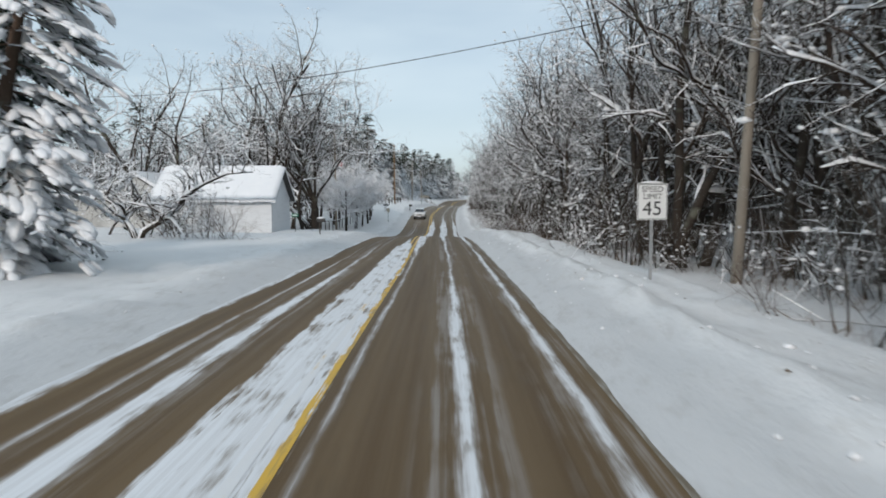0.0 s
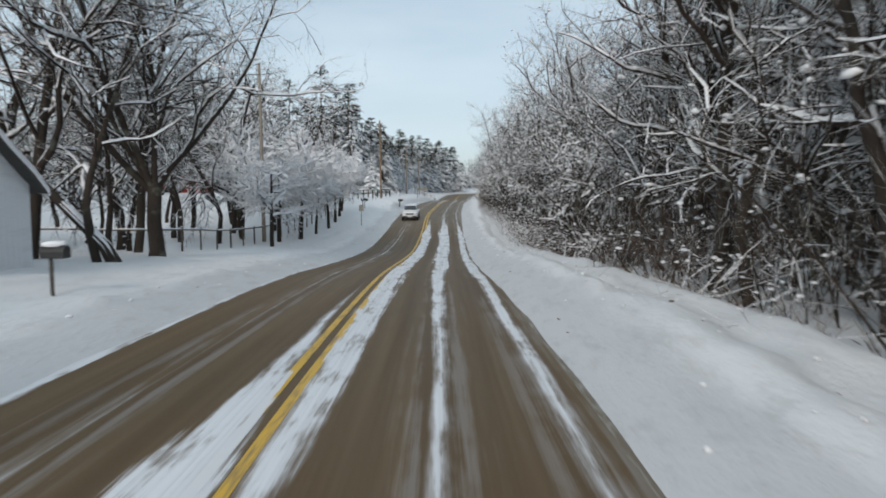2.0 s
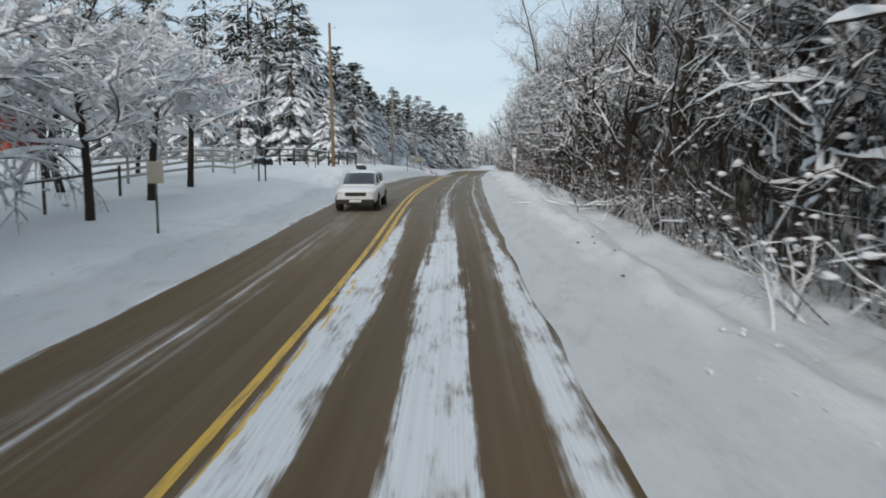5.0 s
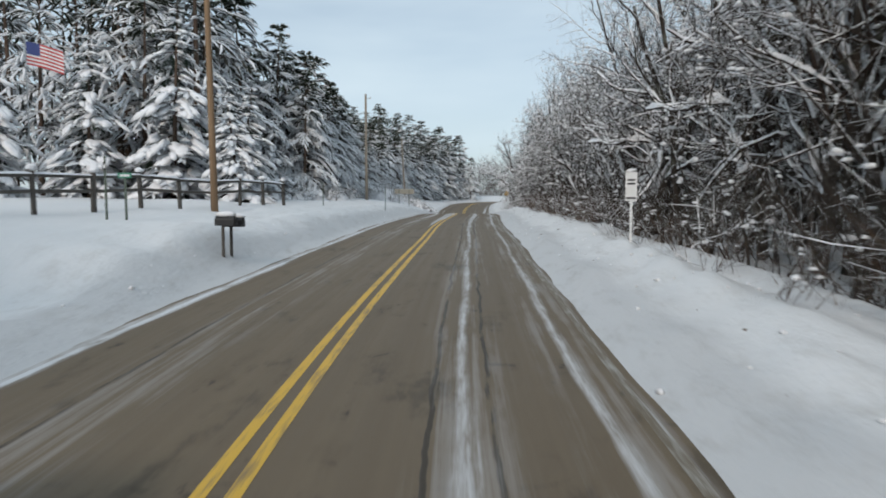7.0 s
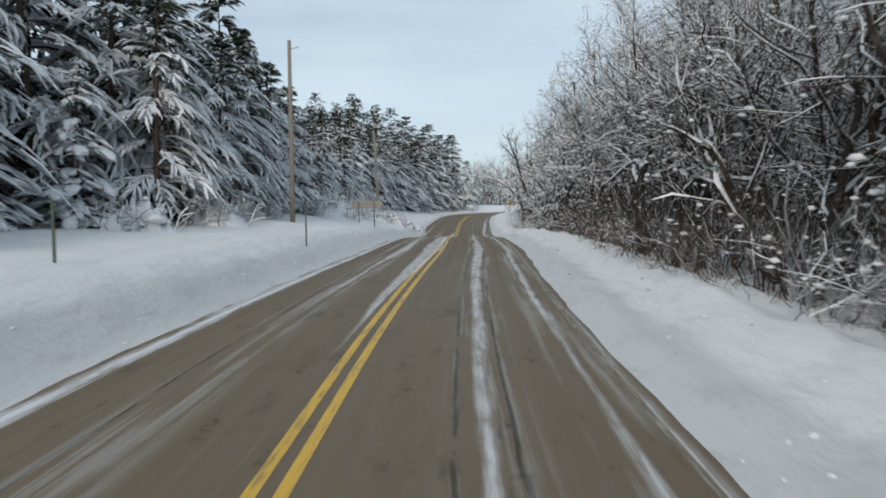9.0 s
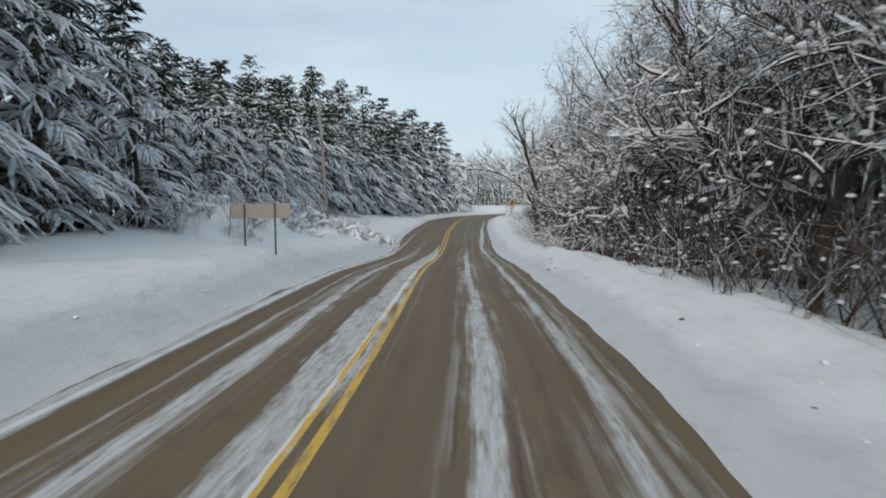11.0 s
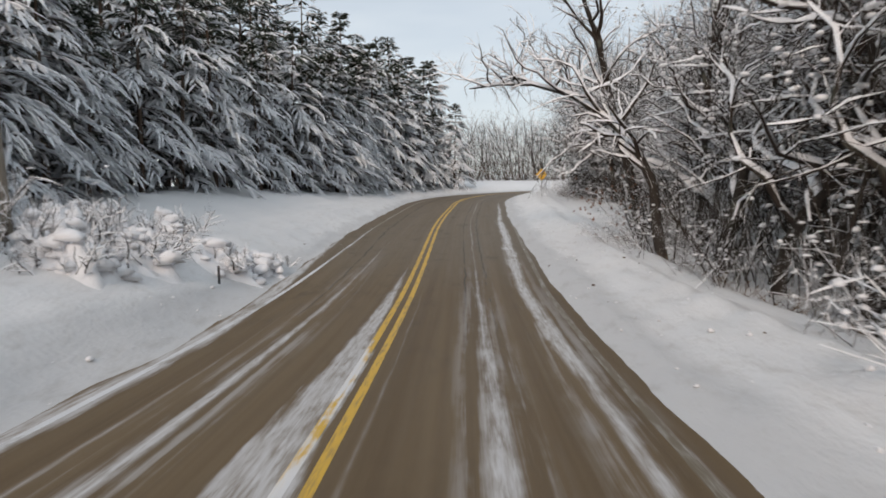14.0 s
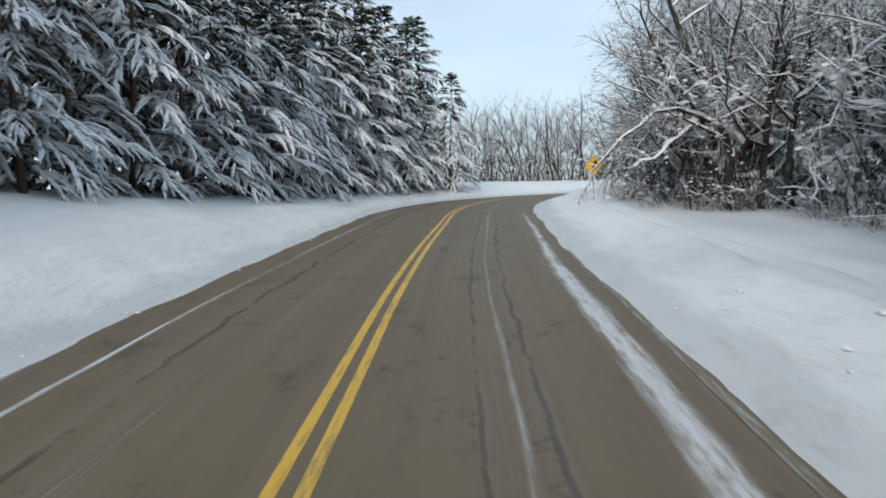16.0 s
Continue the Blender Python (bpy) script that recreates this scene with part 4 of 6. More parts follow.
def pine(name, seed, height, spread, whorls, fingers, label, snow=0.8, bare=0.05, fine=True):
    """Pine with long boughs that sweep down, each fanned into hanging sprays with snow along them."""
    rng = random.Random(seed)
    root = new(name)
    trunk, lower, tips, load = Soup(), Soup(), Soup(), Soup()
    lean = Vector((rng.gauss(0, 0.015), rng.gauss(0, 0.015), 1))
    trunk.tube([lean * z for z in np.linspace(-0.3, height * 0.955, 7)], [height * 0.016 * (1 - 0.93 * k / 6) for k in range(7)], 6)
    for w in range(whorls):
        f = 1 - (1 - (w + rng.uniform(0, 0.7)) / whorls) ** 1.6
        z = height * (bare + (0.98 - bare) * f)
        prof = max(0.10, (1 - f) ** 0.62) * (0.75 + 0.25 * min(1, f / 0.15))
        crest = max(0.0, (f - 0.55) / 0.45)
        n = 5
        a0 = rng.uniform(0, 6.28)
        for b in range(n):
            if rng.random() < 0.14:
                continue
            a = a0 + 6.2832 * (b + rng.uniform(-0.32, 0.32)) / n
            z = height * (bare + (0.98 - bare) * f) + rng.uniform(-0.45, 0.45) * height / whorls * min(1, 6 * (1 - f))
            ln = (spread * 1.08 * prof + 0.16) * rng.uniform(0.65, 1.2)
            out = Vector((math.cos(a), math.sin(a), 0))
            side = Vector((-out.y, out.x, 0))
            drop = rng.uniform(0.55, 1.15) * (1.0 - 0.72 * crest)
            rise = 0.35 + 0.42 * crest
            at = lambda q: lean * z + out * (ln * q) + Vector((0, 0, ln * (rise * q - drop * q**1.8)))
            if fine and ln > 0.8:
                trunk.tube([at(0), at(0.45), at(0.85)], [0.035, 0.022, 0.01], 3)
            for k in range(fingers):
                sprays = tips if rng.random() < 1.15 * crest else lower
                q0 = 0.15 + 0.75 * (k + rng.random()) / fingers
                s = (1 if k % 2 else -1) * rng.uniform(0.15, 0.85)
                long = (min(0.35, 0.1 + 0.2 * ln) + ln * 0.42 * (1.25 - 0.6 * q0)) * rng.uniform(0.75, 1.25)
                d = (out * rng.uniform(0.7, 1.0) + side * s + Vector((0, 0, 0.1 - drop * q0))).normalized()
                p = at(q0)
                pts = [p.copy()]
                for i in range(3):
                    p = p + d * (long / 3)
                    d = (d + Vector((rng.gauss(0, 0.12), rng.gauss(0, 0.12), -0.22 - 0.15 * drop))).normalized()
                    pts.append(p.copy())
                wide = (0.036 + 0.030 * long) * rng.uniform(0.75, 1.25)
                base = len(sprays.v)
                for i, c in enumerate(pts):
                    t = (pts[min(i + 1, 3)] - pts[max(i - 1, 0)]).normalized()
                    x = t.cross(Vector((0, 0, 1)))
                    x = x.normalized() if x.length > 0.05 else side
                    h = wide * (0.45, 1.15, 0.95, 0.2)[i]
                    e0, e1 = rng.uniform(0.7, 1.4), rng.uniform(0.7, 1.4)
                    sprays.v += [c + x * (h * e0) - Vector((0, 0, h * 0.7 * e0)), c, c - x * (h * e1) - Vector((0, 0, h * 0.7 * e1))]
                for i in range(3):
                    o = base + i * 3
                    sprays.f += [(o, o + 3, o + 4, o + 1), (o + 1, o + 4, o + 5, o + 2)]
                if fine:
                    for i, s2 in ((1, rng.choice((-1, 1))), (3, rng.choice((-1, 1)))):
                        if rng.random() < 0.6:
                            t = (pts[i] - pts[i - 1]).normalized()
                            x = t.cross(Vector((0, 0, 1)))
                            x = x.normalized() if x.length > 0.05 else side
                            dd = (t * 0.9 + x * (s2 * rng.uniform(0.3, 0.9)) - Vector((0, 0, rng.uniform(0.2, 0.7)))).normalized()
                            sprays.blade(pts[i - 1].lerp(pts[i], rng.random()), dd, wide * rng.uniform(1.6, 3.0), wide * 0.28, x)
                if rng.random() < snow * (1.1 - 0.95 * crest):
                    i0 = 0 if rng.random() < 0.6 else 1
                    run = [c + Vector((0, 0, 0.015)) for c in pts[i0:i0 + rng.choice((2, 3, 3))]]
                    load.ridge(run, [wide * v * rng.uniform(0.4, 0.75) for v in (0.7, 1.1, 0.9, 0.3)[i0:i0 + len(run)]], rng, rng.uniform(0.5, 1.3) * (1 - 0.5 * crest))
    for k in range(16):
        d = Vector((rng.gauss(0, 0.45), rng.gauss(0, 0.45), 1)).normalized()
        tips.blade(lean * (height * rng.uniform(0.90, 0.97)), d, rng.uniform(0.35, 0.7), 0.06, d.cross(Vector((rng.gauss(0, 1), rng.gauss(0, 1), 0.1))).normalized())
    trunk.make("trunk", M_PINE_BARK, root)
    lower.make("crown", M_PINE, root)
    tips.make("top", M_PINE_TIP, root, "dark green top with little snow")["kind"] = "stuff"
    load.make("snow_load", M_LOAD, root, "long streaks of white snow on hanging boughs")["kind"] = "stuff"
    return tagged(root, label, "tree", "pines of the plantation")


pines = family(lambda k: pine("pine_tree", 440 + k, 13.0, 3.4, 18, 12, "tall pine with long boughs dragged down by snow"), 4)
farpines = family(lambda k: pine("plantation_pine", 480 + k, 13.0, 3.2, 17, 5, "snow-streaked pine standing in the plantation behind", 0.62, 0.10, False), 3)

ROWS_OF = random.Random(7)


def over_road(src, m):
    """Whether a limb would hang low over the road."""
    pts = REACH.get(src.name)
    if pts is None:
        return False
    w = pts @ np.array(m.to_3x3()).T + np.array(m.translation)
    u = w[:, 0] - np.interp(w[:, 1], LINE[:, 0], LINE[:, 1])
    high = w[:, 2] - np.interp(w[:, 1], LEVEL[:, 0], LEVEL[:, 1])
    return bool(np.any((u > -5.5) & (u < 5.2 + 0.15 * high) & (high < 8.0) & (w[:, 1] < 262)))


def stand(kinds, x, y, scale, turn=None, sink=0.0, label="", tilt=0.0):
    """One more tree of a family at a place on the ground."""
    src = kinds[ROWS_OF.randrange(len(kinds))] if isinstance(kinds, list) else kinds
    q = ROWS_OF.uniform(0, 360) if turn is None else turn
    z, a, b, tall = gz(x, y) - sink, ROWS_OF.uniform(-tilt, tilt), ROWS_OF.uniform(-tilt, tilt), ROWS_OF.uniform(0.92, 1.08)
    for k in range(10):
        m = pose(x, y, z, a, b, q)
        size = Matrix.Diagonal((scale, scale, scale * tall, 1))
        if not over_road(src, m @ size):
            break
        q += 47
        scale *= 0.97 if k < 6 else 0.9
    ob = copy_thing(src, m)
    ob.scale = (scale, scale, scale * tall)
    if label:
        ob["label"] = label
    return ob


def stand_uv(kinds, v, u, scale, **k):
    x, y = on_road(v, u)
    return stand(kinds, float(x), float(y), scale, **k)


# the wood right of the road: brush, edge trees, then deeper rows
def edge(v):
    """How much farther out the wood stands where the verge is wider."""
    if 12.5 < v < 23:
        return 2.6
    if 105 < v < 168:
        return -0.7
    if v < 228:
        return 0.0
    return float(np.interp(v, (232, 238, 246, 256, 264, 275, 290), (0, 1.2, 2.2, 2.8, 3.2, 2.8, 1.5))) + min(4.2, (v - 228) * 0.3) if v < 256 else max(1.0, 4.2 - (v - 256) * 0.2)


v = -6.0
while v < 300:
    stand_uv(bushes if v > 190 or ROWS_OF.random() < (0.6 if v < 105 else 0.2) else thin_bushes, v, 7.6 + ROWS_OF.uniform(-0.3, 0.8) + edge(v), ROWS_OF.uniform(0.6, 1.1))
    if ROWS_OF.random() < 0.75:
        stand_uv(bushes if v > 190 or ROWS_OF.random() < 0.3 else thin_bushes, v + 0.8, 9.2 + ROWS_OF.uniform(-0.4, 1.2) + edge(v + 0.8), ROWS_OF.uniform(0.9, 1.5))
    v += 3.6 if v < 186 else 2.8
def wood_top(v):
    """How tall the wood stands along the road, against its mean."""
    return float(np.interp(v, (0, 60, 100, 125, 158, 182, 225, 250), (1.15, 1.15, 1.12, 1.0, 0.98, 1.18, 1.2, 1.2)))


v = -3.0
while v < 303:
    pick = ROWS_OF.random()
    kinds = oaks if pick < 0.45 else talls if pick < 0.55 else woods
    if (v > 186 and pick < 0.85) or (20 < v < 105 and pick < 0.3):
        kinds = ladens
    if v > 226 and pick < 0.75:
        kinds = frosted
    turn = ROWS_OF.uniform(110, 250) if kinds is frosted else ROWS_OF.uniform(-55, 55) if kinds in (oaks, ladens) else None
    stand_uv(kinds, v, 9.6 + ROWS_OF.uniform(-0.6, 1.8) + edge(v), ROWS_OF.uniform(0.95, 1.3) * wood_top(v), tilt=6, turn=turn)
    stand_uv(frosted if v > 228 and ROWS_OF.random() < 0.6 else ladens if v > 188 and ROWS_OF.random() < 0.6 else ROWS_OF.choice((woods, talls, oaks)), v + 1.6, 12.4 + ROWS_OF.uniform(-1, 1.6) + edge(v + 1.6), ROWS_OF.uniform(1.05, 1.35) * wood_top(v), tilt=5)
    v += 3.4
for k in range(26):
    v = 66 + 6.0 * k
    stand_uv(oaks if k % 2 else woods, v, 11.4 + ROWS_OF.uniform(-0.8, 0.8) + edge(v), ROWS_OF.uniform(1.1, 1.3) * wood_top(v), tilt=5, turn=ROWS_OF.uniform(-70, 70))
for k in range(72):
    v = -4 + 4.2 * k
    stand_uv(dark_bushes, v, 9.2 + ROWS_OF.uniform(-0.4, 0.5) + edge(v), ROWS_OF.uniform(0.8, 1.15))
    stand_uv(dark_bushes, v + 2.1, 10.9 + ROWS_OF.uniform(-0.7, 0.7) + edge(v), ROWS_OF.uniform(1.0, 1.45))
for v, u, sc in ((83, 9.4, 1.2), (88.5, 9.0, 1.3), (94, 9.2, 1.25), (118, 9.0, 1.2), (131, 9.2, 1.25), (139, 8.8, 1.2)):
    stand_uv(ladens, v, u, sc, label="crooked dark oak with thick snow on reaching limbs")
for v, u, sc in ((79, 7.5, 1.1), (82.5, 7.3, 1.2), (86, 7.6, 1.3), (89, 7.2, 1.1)):
    stand_uv(bushes, v, u, sc)
v = -2.0
while v < 300:
    for u0 in (11.6, 14.8, 18.0):
        stand_uv(fars, v + ROWS_OF.uniform(-2, 2), u0 + ROWS_OF.uniform(-1.4, 1.4) + edge(v), ROWS_OF.uniform(0.95, 1.25) * wood_top(v), tilt=5)
    v += 4.2


def joined(name, kinds, places, label):
    """Many far trees as one object."""
    verts, faces, n = {}, {}, {}
    for x, y, scale in places:
        src = kinds[ROWS_OF.randrange(len(kinds))]
        m = pose(x, y, gz(x, y), ROWS_OF.uniform(-4, 4), ROWS_OF.uniform(-4, 4), ROWS_OF.uniform(0, 360)) @ Matrix.Diagonal((scale, scale, scale, 1))
        for o in src.children:
            key = o.name.split(".")[0]
            co = np.empty(len(o.data.vertices) * 3)
            o.data.vertices.foreach_get("co", co)
            co = co.reshape(-1, 3) @ np.array(m.to_3x3()).T + np.array(m.translation)
            base = n.get(key, 0)
            verts.setdefault(key, []).append(co)
            faces.setdefault(key, []).extend(tuple(i + base for i in q.vertices) for q in o.data.polygons)
            n[key] = base + len(co)
    root = new(name)
    for key in verts:
        mesh_object(key, np.concatenate(verts[key]), faces[key], kinds[0].children[[o.name.split(".")[0] for o in kinds[0].children].index(key)].data.materials[0], root)["kind"] = "stuff"
    return tagged(root, label, "woods", kind="stuff")


deep = []
v = -2.0
while v < 300:
    for u0 in (22.5, 29.0):
        x, y = on_road(v + ROWS_OF.uniform(-2, 2), u0 + ROWS_OF.uniform(-1.8, 1.8) + edge(v))
        deep.append((float(x), float(y), ROWS_OF.uniform(1.15, 1.5) * (0.4 + 0.6 * wood_top(v))))
    v += 4.6
joined("deep_woods", fars, deep, "dense leafless woodland fading behind the roadside trees")

# thin dark saplings crowding the wood's floor
rng = random.Random(77)
thicket = Soup()


def crook(soup, p, lean, h, r):
    """A sapling that bends twice and forks near its top."""
    a = p + lean * 0.32 + Vector((rng.gauss(0, 0.05), rng.gauss(0, 0.05), 0)) * h
    b = p + lean * 0.66 + Vector((rng.gauss(0, 0.08), rng.gauss(0, 0.08), 0)) * h
    soup.tube([p, a, b, p + lean], [r, r * 0.8, r * 0.55, r * 0.2], 3, True)
    soup.tube([a, a.lerp(b, 0.6) + Vector((rng.gauss(0, 0.11), rng.gauss(0, 0.11), 0.08)) * h, a + (lean * 0.45) + Vector((rng.gauss(0, 0.2), rng.gauss(0, 0.2), 0)) * h], [r * 0.55, r * 0.4, r * 0.15], 3, True)


for k in range(4400):
    v = rng.uniform(-4, 295)
    u = 8.6 + abs(rng.gauss(0, 7.0)) + edge(v)
    x, y = on_road(v, u)
    if u > 30:
        continue
    h = rng.uniform(1.2, 5.0)
    lean = Vector((rng.gauss(0, 0.30), rng.gauss(0, 0.30), 1)) * h
    p = Vector((float(x), float(y), 0))
    p.z = float(np.interp(v, LEVEL[:, 0], LEVEL[:, 1])) + 0.05
    crook(thicket, p, lean, h, 0.010 + h * 0.005)

for k in range(500):
    x, y, h = rng.uniform(-6, 70), rng.uniform(326, 346), rng.uniform(2.5, 9.0)
    crook(thicket, Vector((x, y, 2.4)), Vector((rng.gauss(0, 0.2), rng.gauss(0, 0.2), 1)) * h, h, 0.03 + h * 0.008)

for k in range(3200):
    v = rng.uniform(-4, 236)
    u = rng.uniform(20, 44) + edge(v)
    x, y = on_road(v, u)
    h = rng.uniform(3.0, 9.0)
    lean = Vector((rng.gauss(0, 0.10), rng.gauss(0, 0.10), 1)) * h
    p = Vector((float(x), float(y), float(np.interp(v, LEVEL[:, 0], LEVEL[:, 1])) + 0.1))
    crook(thicket, p, lean, h, 0.03 + h * 0.007)
tagged(thicket.make("thicket", M_BARK, None), "crowded thin dark saplings rising from the snowy woodland floor", "saplings", kind="stuff")

# dead grass and bramble at the foot of the wood
rng = random.Random(78)
straw = Soup()
for k in range(5200):
    v = rng.uniform(-4, 290)
    u = 7.9 + abs(rng.gauss(0, 1.1)) + edge(v)
    x, y = on_road(v, u)
    p = Vector((float(x), float(y), float(np.interp(v, LEVEL[:, 0], LEVEL[:, 1])) + float(np.interp(u, RIGHT_U, RIGHT_H)) - 0.05))
    d = Vector((rng.gauss(0, 0.9), rng.gauss(0, 0.9), 1)).normalized()
    h = rng.uniform(0.15, 0.6)
    side = d.cross(Vector((rng.gauss(0, 1), rng.gauss(0, 1), 0.1))).normalized()
    straw.blade(p, d, h, 0.006 + 0.010 * h, side)
tagged(straw.make("dry_grass", M_GRASS, None), "dry brown grass and bramble poking through snow along the wood", "grass", kind="stuff")

# the plantation left of the road
v = 153.0
while v < 288:
    back = 0.0 if v > 168 else (168 - v) * 0.3
    back -= float(np.interp(v, (222, 232, 245, 262, 288), (0, -1.4, 0.0, 2.6, 4.2)))
    big = float(np.interp(v, (153, 183, 195, 216, 230, 242, 254, 268), (1.14, 0.98, 0.78, 0.84, 0.98, 1.06, 1.26, 1.18)))
    stand_uv(spruces if v < 164 and ROWS_OF.random() < 0.6 else pines, v, -13.1 - back + ROWS_OF.uniform(-0.9, 0.7), ROWS_OF.uniform(0.62, 1.0) * big, tilt=3)
    stand_uv(farpines if ROWS_OF.random() < 0.7 else pines, v + 1.9, -16.6 - back + ROWS_OF.uniform(-1, 1), ROWS_OF.uniform(0.95, 1.2) * big, tilt=3)
    stand_uv(farpines, v + 1.0, -20.5 - min(0.0, back) + ROWS_OF.uniform(-1, 1), ROWS_OF.uniform(0.98, 1.22) * big, tilt=2)
    v += 3.6 if v < 222 else 2.9
joined("deep_plantation", farpines, [(*map(float, on_road(153 + 3.4 * k + ROWS_OF.uniform(-1, 1), -25 + ROWS_OF.uniform(-2, 2) + max(0, k - 23) * 0.22)), ROWS_OF.uniform(1.05, 1.3)) for k in range(40)], "dark snowy pine plantation behind the front trees")

# woods closing the view beyond the bend
joined("far_woods", hazes, [(-6 + 92 * k / 149 + ROWS_OF.uniform(-1, 1), 330 + ROWS_OF.uniform(-3, 18), ROWS_OF.uniform(1.3, 1.8)) for k in range(150)], "distant bare woods closing the bend")
joined("far_brush", thin_bushes, [(2 + 60 * k / 34, 325 + ROWS_OF.uniform(-2, 3), ROWS_OF.uniform(1.4, 2.4)) for k in range(34)], "fine brown brush at the foot of the distant woods")

# ---- left side: yard trees, paddock, plantation edge ----
great = conifer("great_spruce", 431, 15.5, 3.6, 36, "large dark spruce heaped with snow beside the road", "spruces of the yard", 0.5, M_NEEDLE, 0.95, 0.05, 0.02, 16, full=0.7, puff=0.07)
great.matrix_basis = pose(-13.3, 18.8, gz(-13.3, 18.8), 0, 0, 20)
stand(spruces[1], -16.5, 24.5, 1.25, turn=80)
VASE = dict(WOOD, stems=5, fork=2.7, splay=2.0, segs=(9, 7, 4, 1), rise=(0.05, 0.03, 0.0, -0.03), kids=(10, 10, 11), angle=((0.35, 0.9), (0.4, 1.0), (0.4, 1.0)), ratio=(0.6, 0.5, 0.5), bole=0.56)
VASE["from"] = (0.15, 0.2, 0.15)
yard_tree = bare_tree("yard_tree", 75, 21.5, VASE, "large bare tree forking low from a thick dark trunk", thick=1.6, radius=0.15, group="yard trees", twig=M_TWIG_SNOWY)
yard_tree.matrix_basis = pose(-11.4, 59.6, gz(-11.4, 59.6), 0, 0, 40)
stand(woods, -11.55, 55.4, 1.05, label="slim dark yard tree heavy with snow by the leaning log")
stand(woods, -15.4, 57.8, 1.6, label="spreading bare yard tree heavy with snow")
stand(woods, -14.6, 64.8, 1.5, label="spreading bare yard tree heavy with snow")
for x, y, s in ((-14.2, 61.5, 1.0), (-16.0, 67.0, 1.0), (-24, 60, 1.5), (-31, 68, 1.6), (-38, 58, 1.5), (-19, 58, 1.35), (-21, 63, 1.6), (-28, 62, 1.6), (-27, 98, 1.2), (-31, 104, 1.2), (-34, 112, 1.2), (-26, 82, 1.2), (-33, 90, 1.25), (-28, 74, 1.15), (-36, 64, 1.15), (-22, 76, 0.95), (-18, 70, 0.9), (-29.5, 118, 1.15), (-32, 122, 1.2), (-35, 126, 1.2)):
    stand(woods, x, y, s, label="bare yard tree white with snow behind the paddock fence")
for x, y, s in ((-12.9, 36.6, 1.45), (-12.1, 37.0, 1.35), (-13.7, 37.0, 1.5), (-11.4, 36.6, 1.0), (-14.6, 36.6, 1.2), (-15.4, 37.4, 1.2), (-13.2, 37.6, 1.5), (-16.5, 21, 1.5), (-13.5, 25, 1.0)):
    stand(bushes if s > 1.4 else thin_bushes, x, y, s, label="tangled yard shrub buried in snow beside the garage")
for y, x, s in ((75.8, -10.95, 1.59), (80.3, -11.6, 1.32), (84.2, -10.95, 1.59), (89.6, -10.8, 1.59), (95.3, -10.7, 1.54), (100.8, -11.0, 1.59), (106.0, -11.4, 1.54), (111.5, -12.0, 1.43), (84.0, -15.4, 1.5), (95.0, -15.2, 1.5)):
    stand(droops, x, y, s)
for x, y, s in ((-16, 86, 1.25), (-19, 94, 1.4), (-17, 102, 1.35), (-22, 104, 1.4), (-19, 112, 1.3), (-15.5, 79, 1.1), (-17.5, 118, 0.9), (-14.9, 92, 1.2), (-15.2, 98, 1.25), (-16, 108, 1.1), (-24, 88, 1.5), (-18.5, 80, 1.5), (-21, 85, 1.6), (-18, 90, 1.5), (-20.5, 98, 1.55), (-23, 94, 1.6)):
    stand(woods, x, y, s, label="bare tree behind the paddock, white with snow")
for x, y, s in ((-22, 66, 1.3), (-27, 73, 1.0), (-33, 71, 0.9), (-39, 70, 0.85), (-45, 68, 0.85), (-19, 62.5, 1.4), (-17, 68, 1.35), (-52, 66, 0.9), (-24, 78, 1.2), (-30, 80, 1.0)):
    stand(ladens, x, y, s, label="large snow-laden bare tree behind the garage")
for s_, kinds in ((0.6, fars), (0.4, farpines)):
    joined("yard_woods", kinds, [(ROWS_OF.uniform(-80, -40), 40 + 120 * k / int(60 * s_), ROWS_OF.uniform(1.0, 1.4)) for k in range(int(60 * s_))], "distant snowy woods behind house and paddock")
for x, y, s in ((-11.9, 148.2, 0.78), (-16.9, 151.0, 1.25), (-21.5, 150, 1.05), (-25.5, 147, 1.1), (-30, 151, 1.15), (-13.6, 153.5, 0.9), (-33, 145, 1.1)):
    stand(spruces, x, y, s)
for k in range(14):
    stand(farpines, -17 - 2.2 * k + ROWS_OF.uniform(-1, 1), 161 + ROWS_OF.uniform(-4, 9), ROWS_OF.uniform(1.35, 1.75))
stand(pines, -14.2, 183.5, 1.25)
for x, y, s in ((-8.2, 193.5, 1.0), (-9.6, 191.5, 0.9), (-8.6, 205.5, 1.0), (-7.0, 214.0, 1.0), (-8.4, 212.0, 1.1), (-8.8, 217.5, 1.1), (-9.4, 209.0, 1.1), (-5.0, 216.4, 0.7), (-4.0, 219.4, 0.6), (-6.4, 218.4, 0.9), (-5.6, 213.5, 0.8)):
    stand(bushes, x, y, s, label="low roadside shrub almost buried in snow", sink=0.1)
for x, y, sc in ((-17.6, 43.6, 0.40), (-19.6, 44.2, 0.46), (-15.9, 44.6, 0.30), (-21.5, 43.0, 0.5), (-18.4, 42.0, 0.36)):
    stand(ladens, x, y, sc, label="shrubby small tree bowed with snow before the garage")
sapling = bush("oak_sapling", 61, 3.0, "oak sapling holding dry rust-brown leaves under snow", "brush along the wood", 5, 1.2, 5)
sapling.matrix_basis = pose(11.9, 229.6, gz(11.9, 229.6), 0, 0, 0)


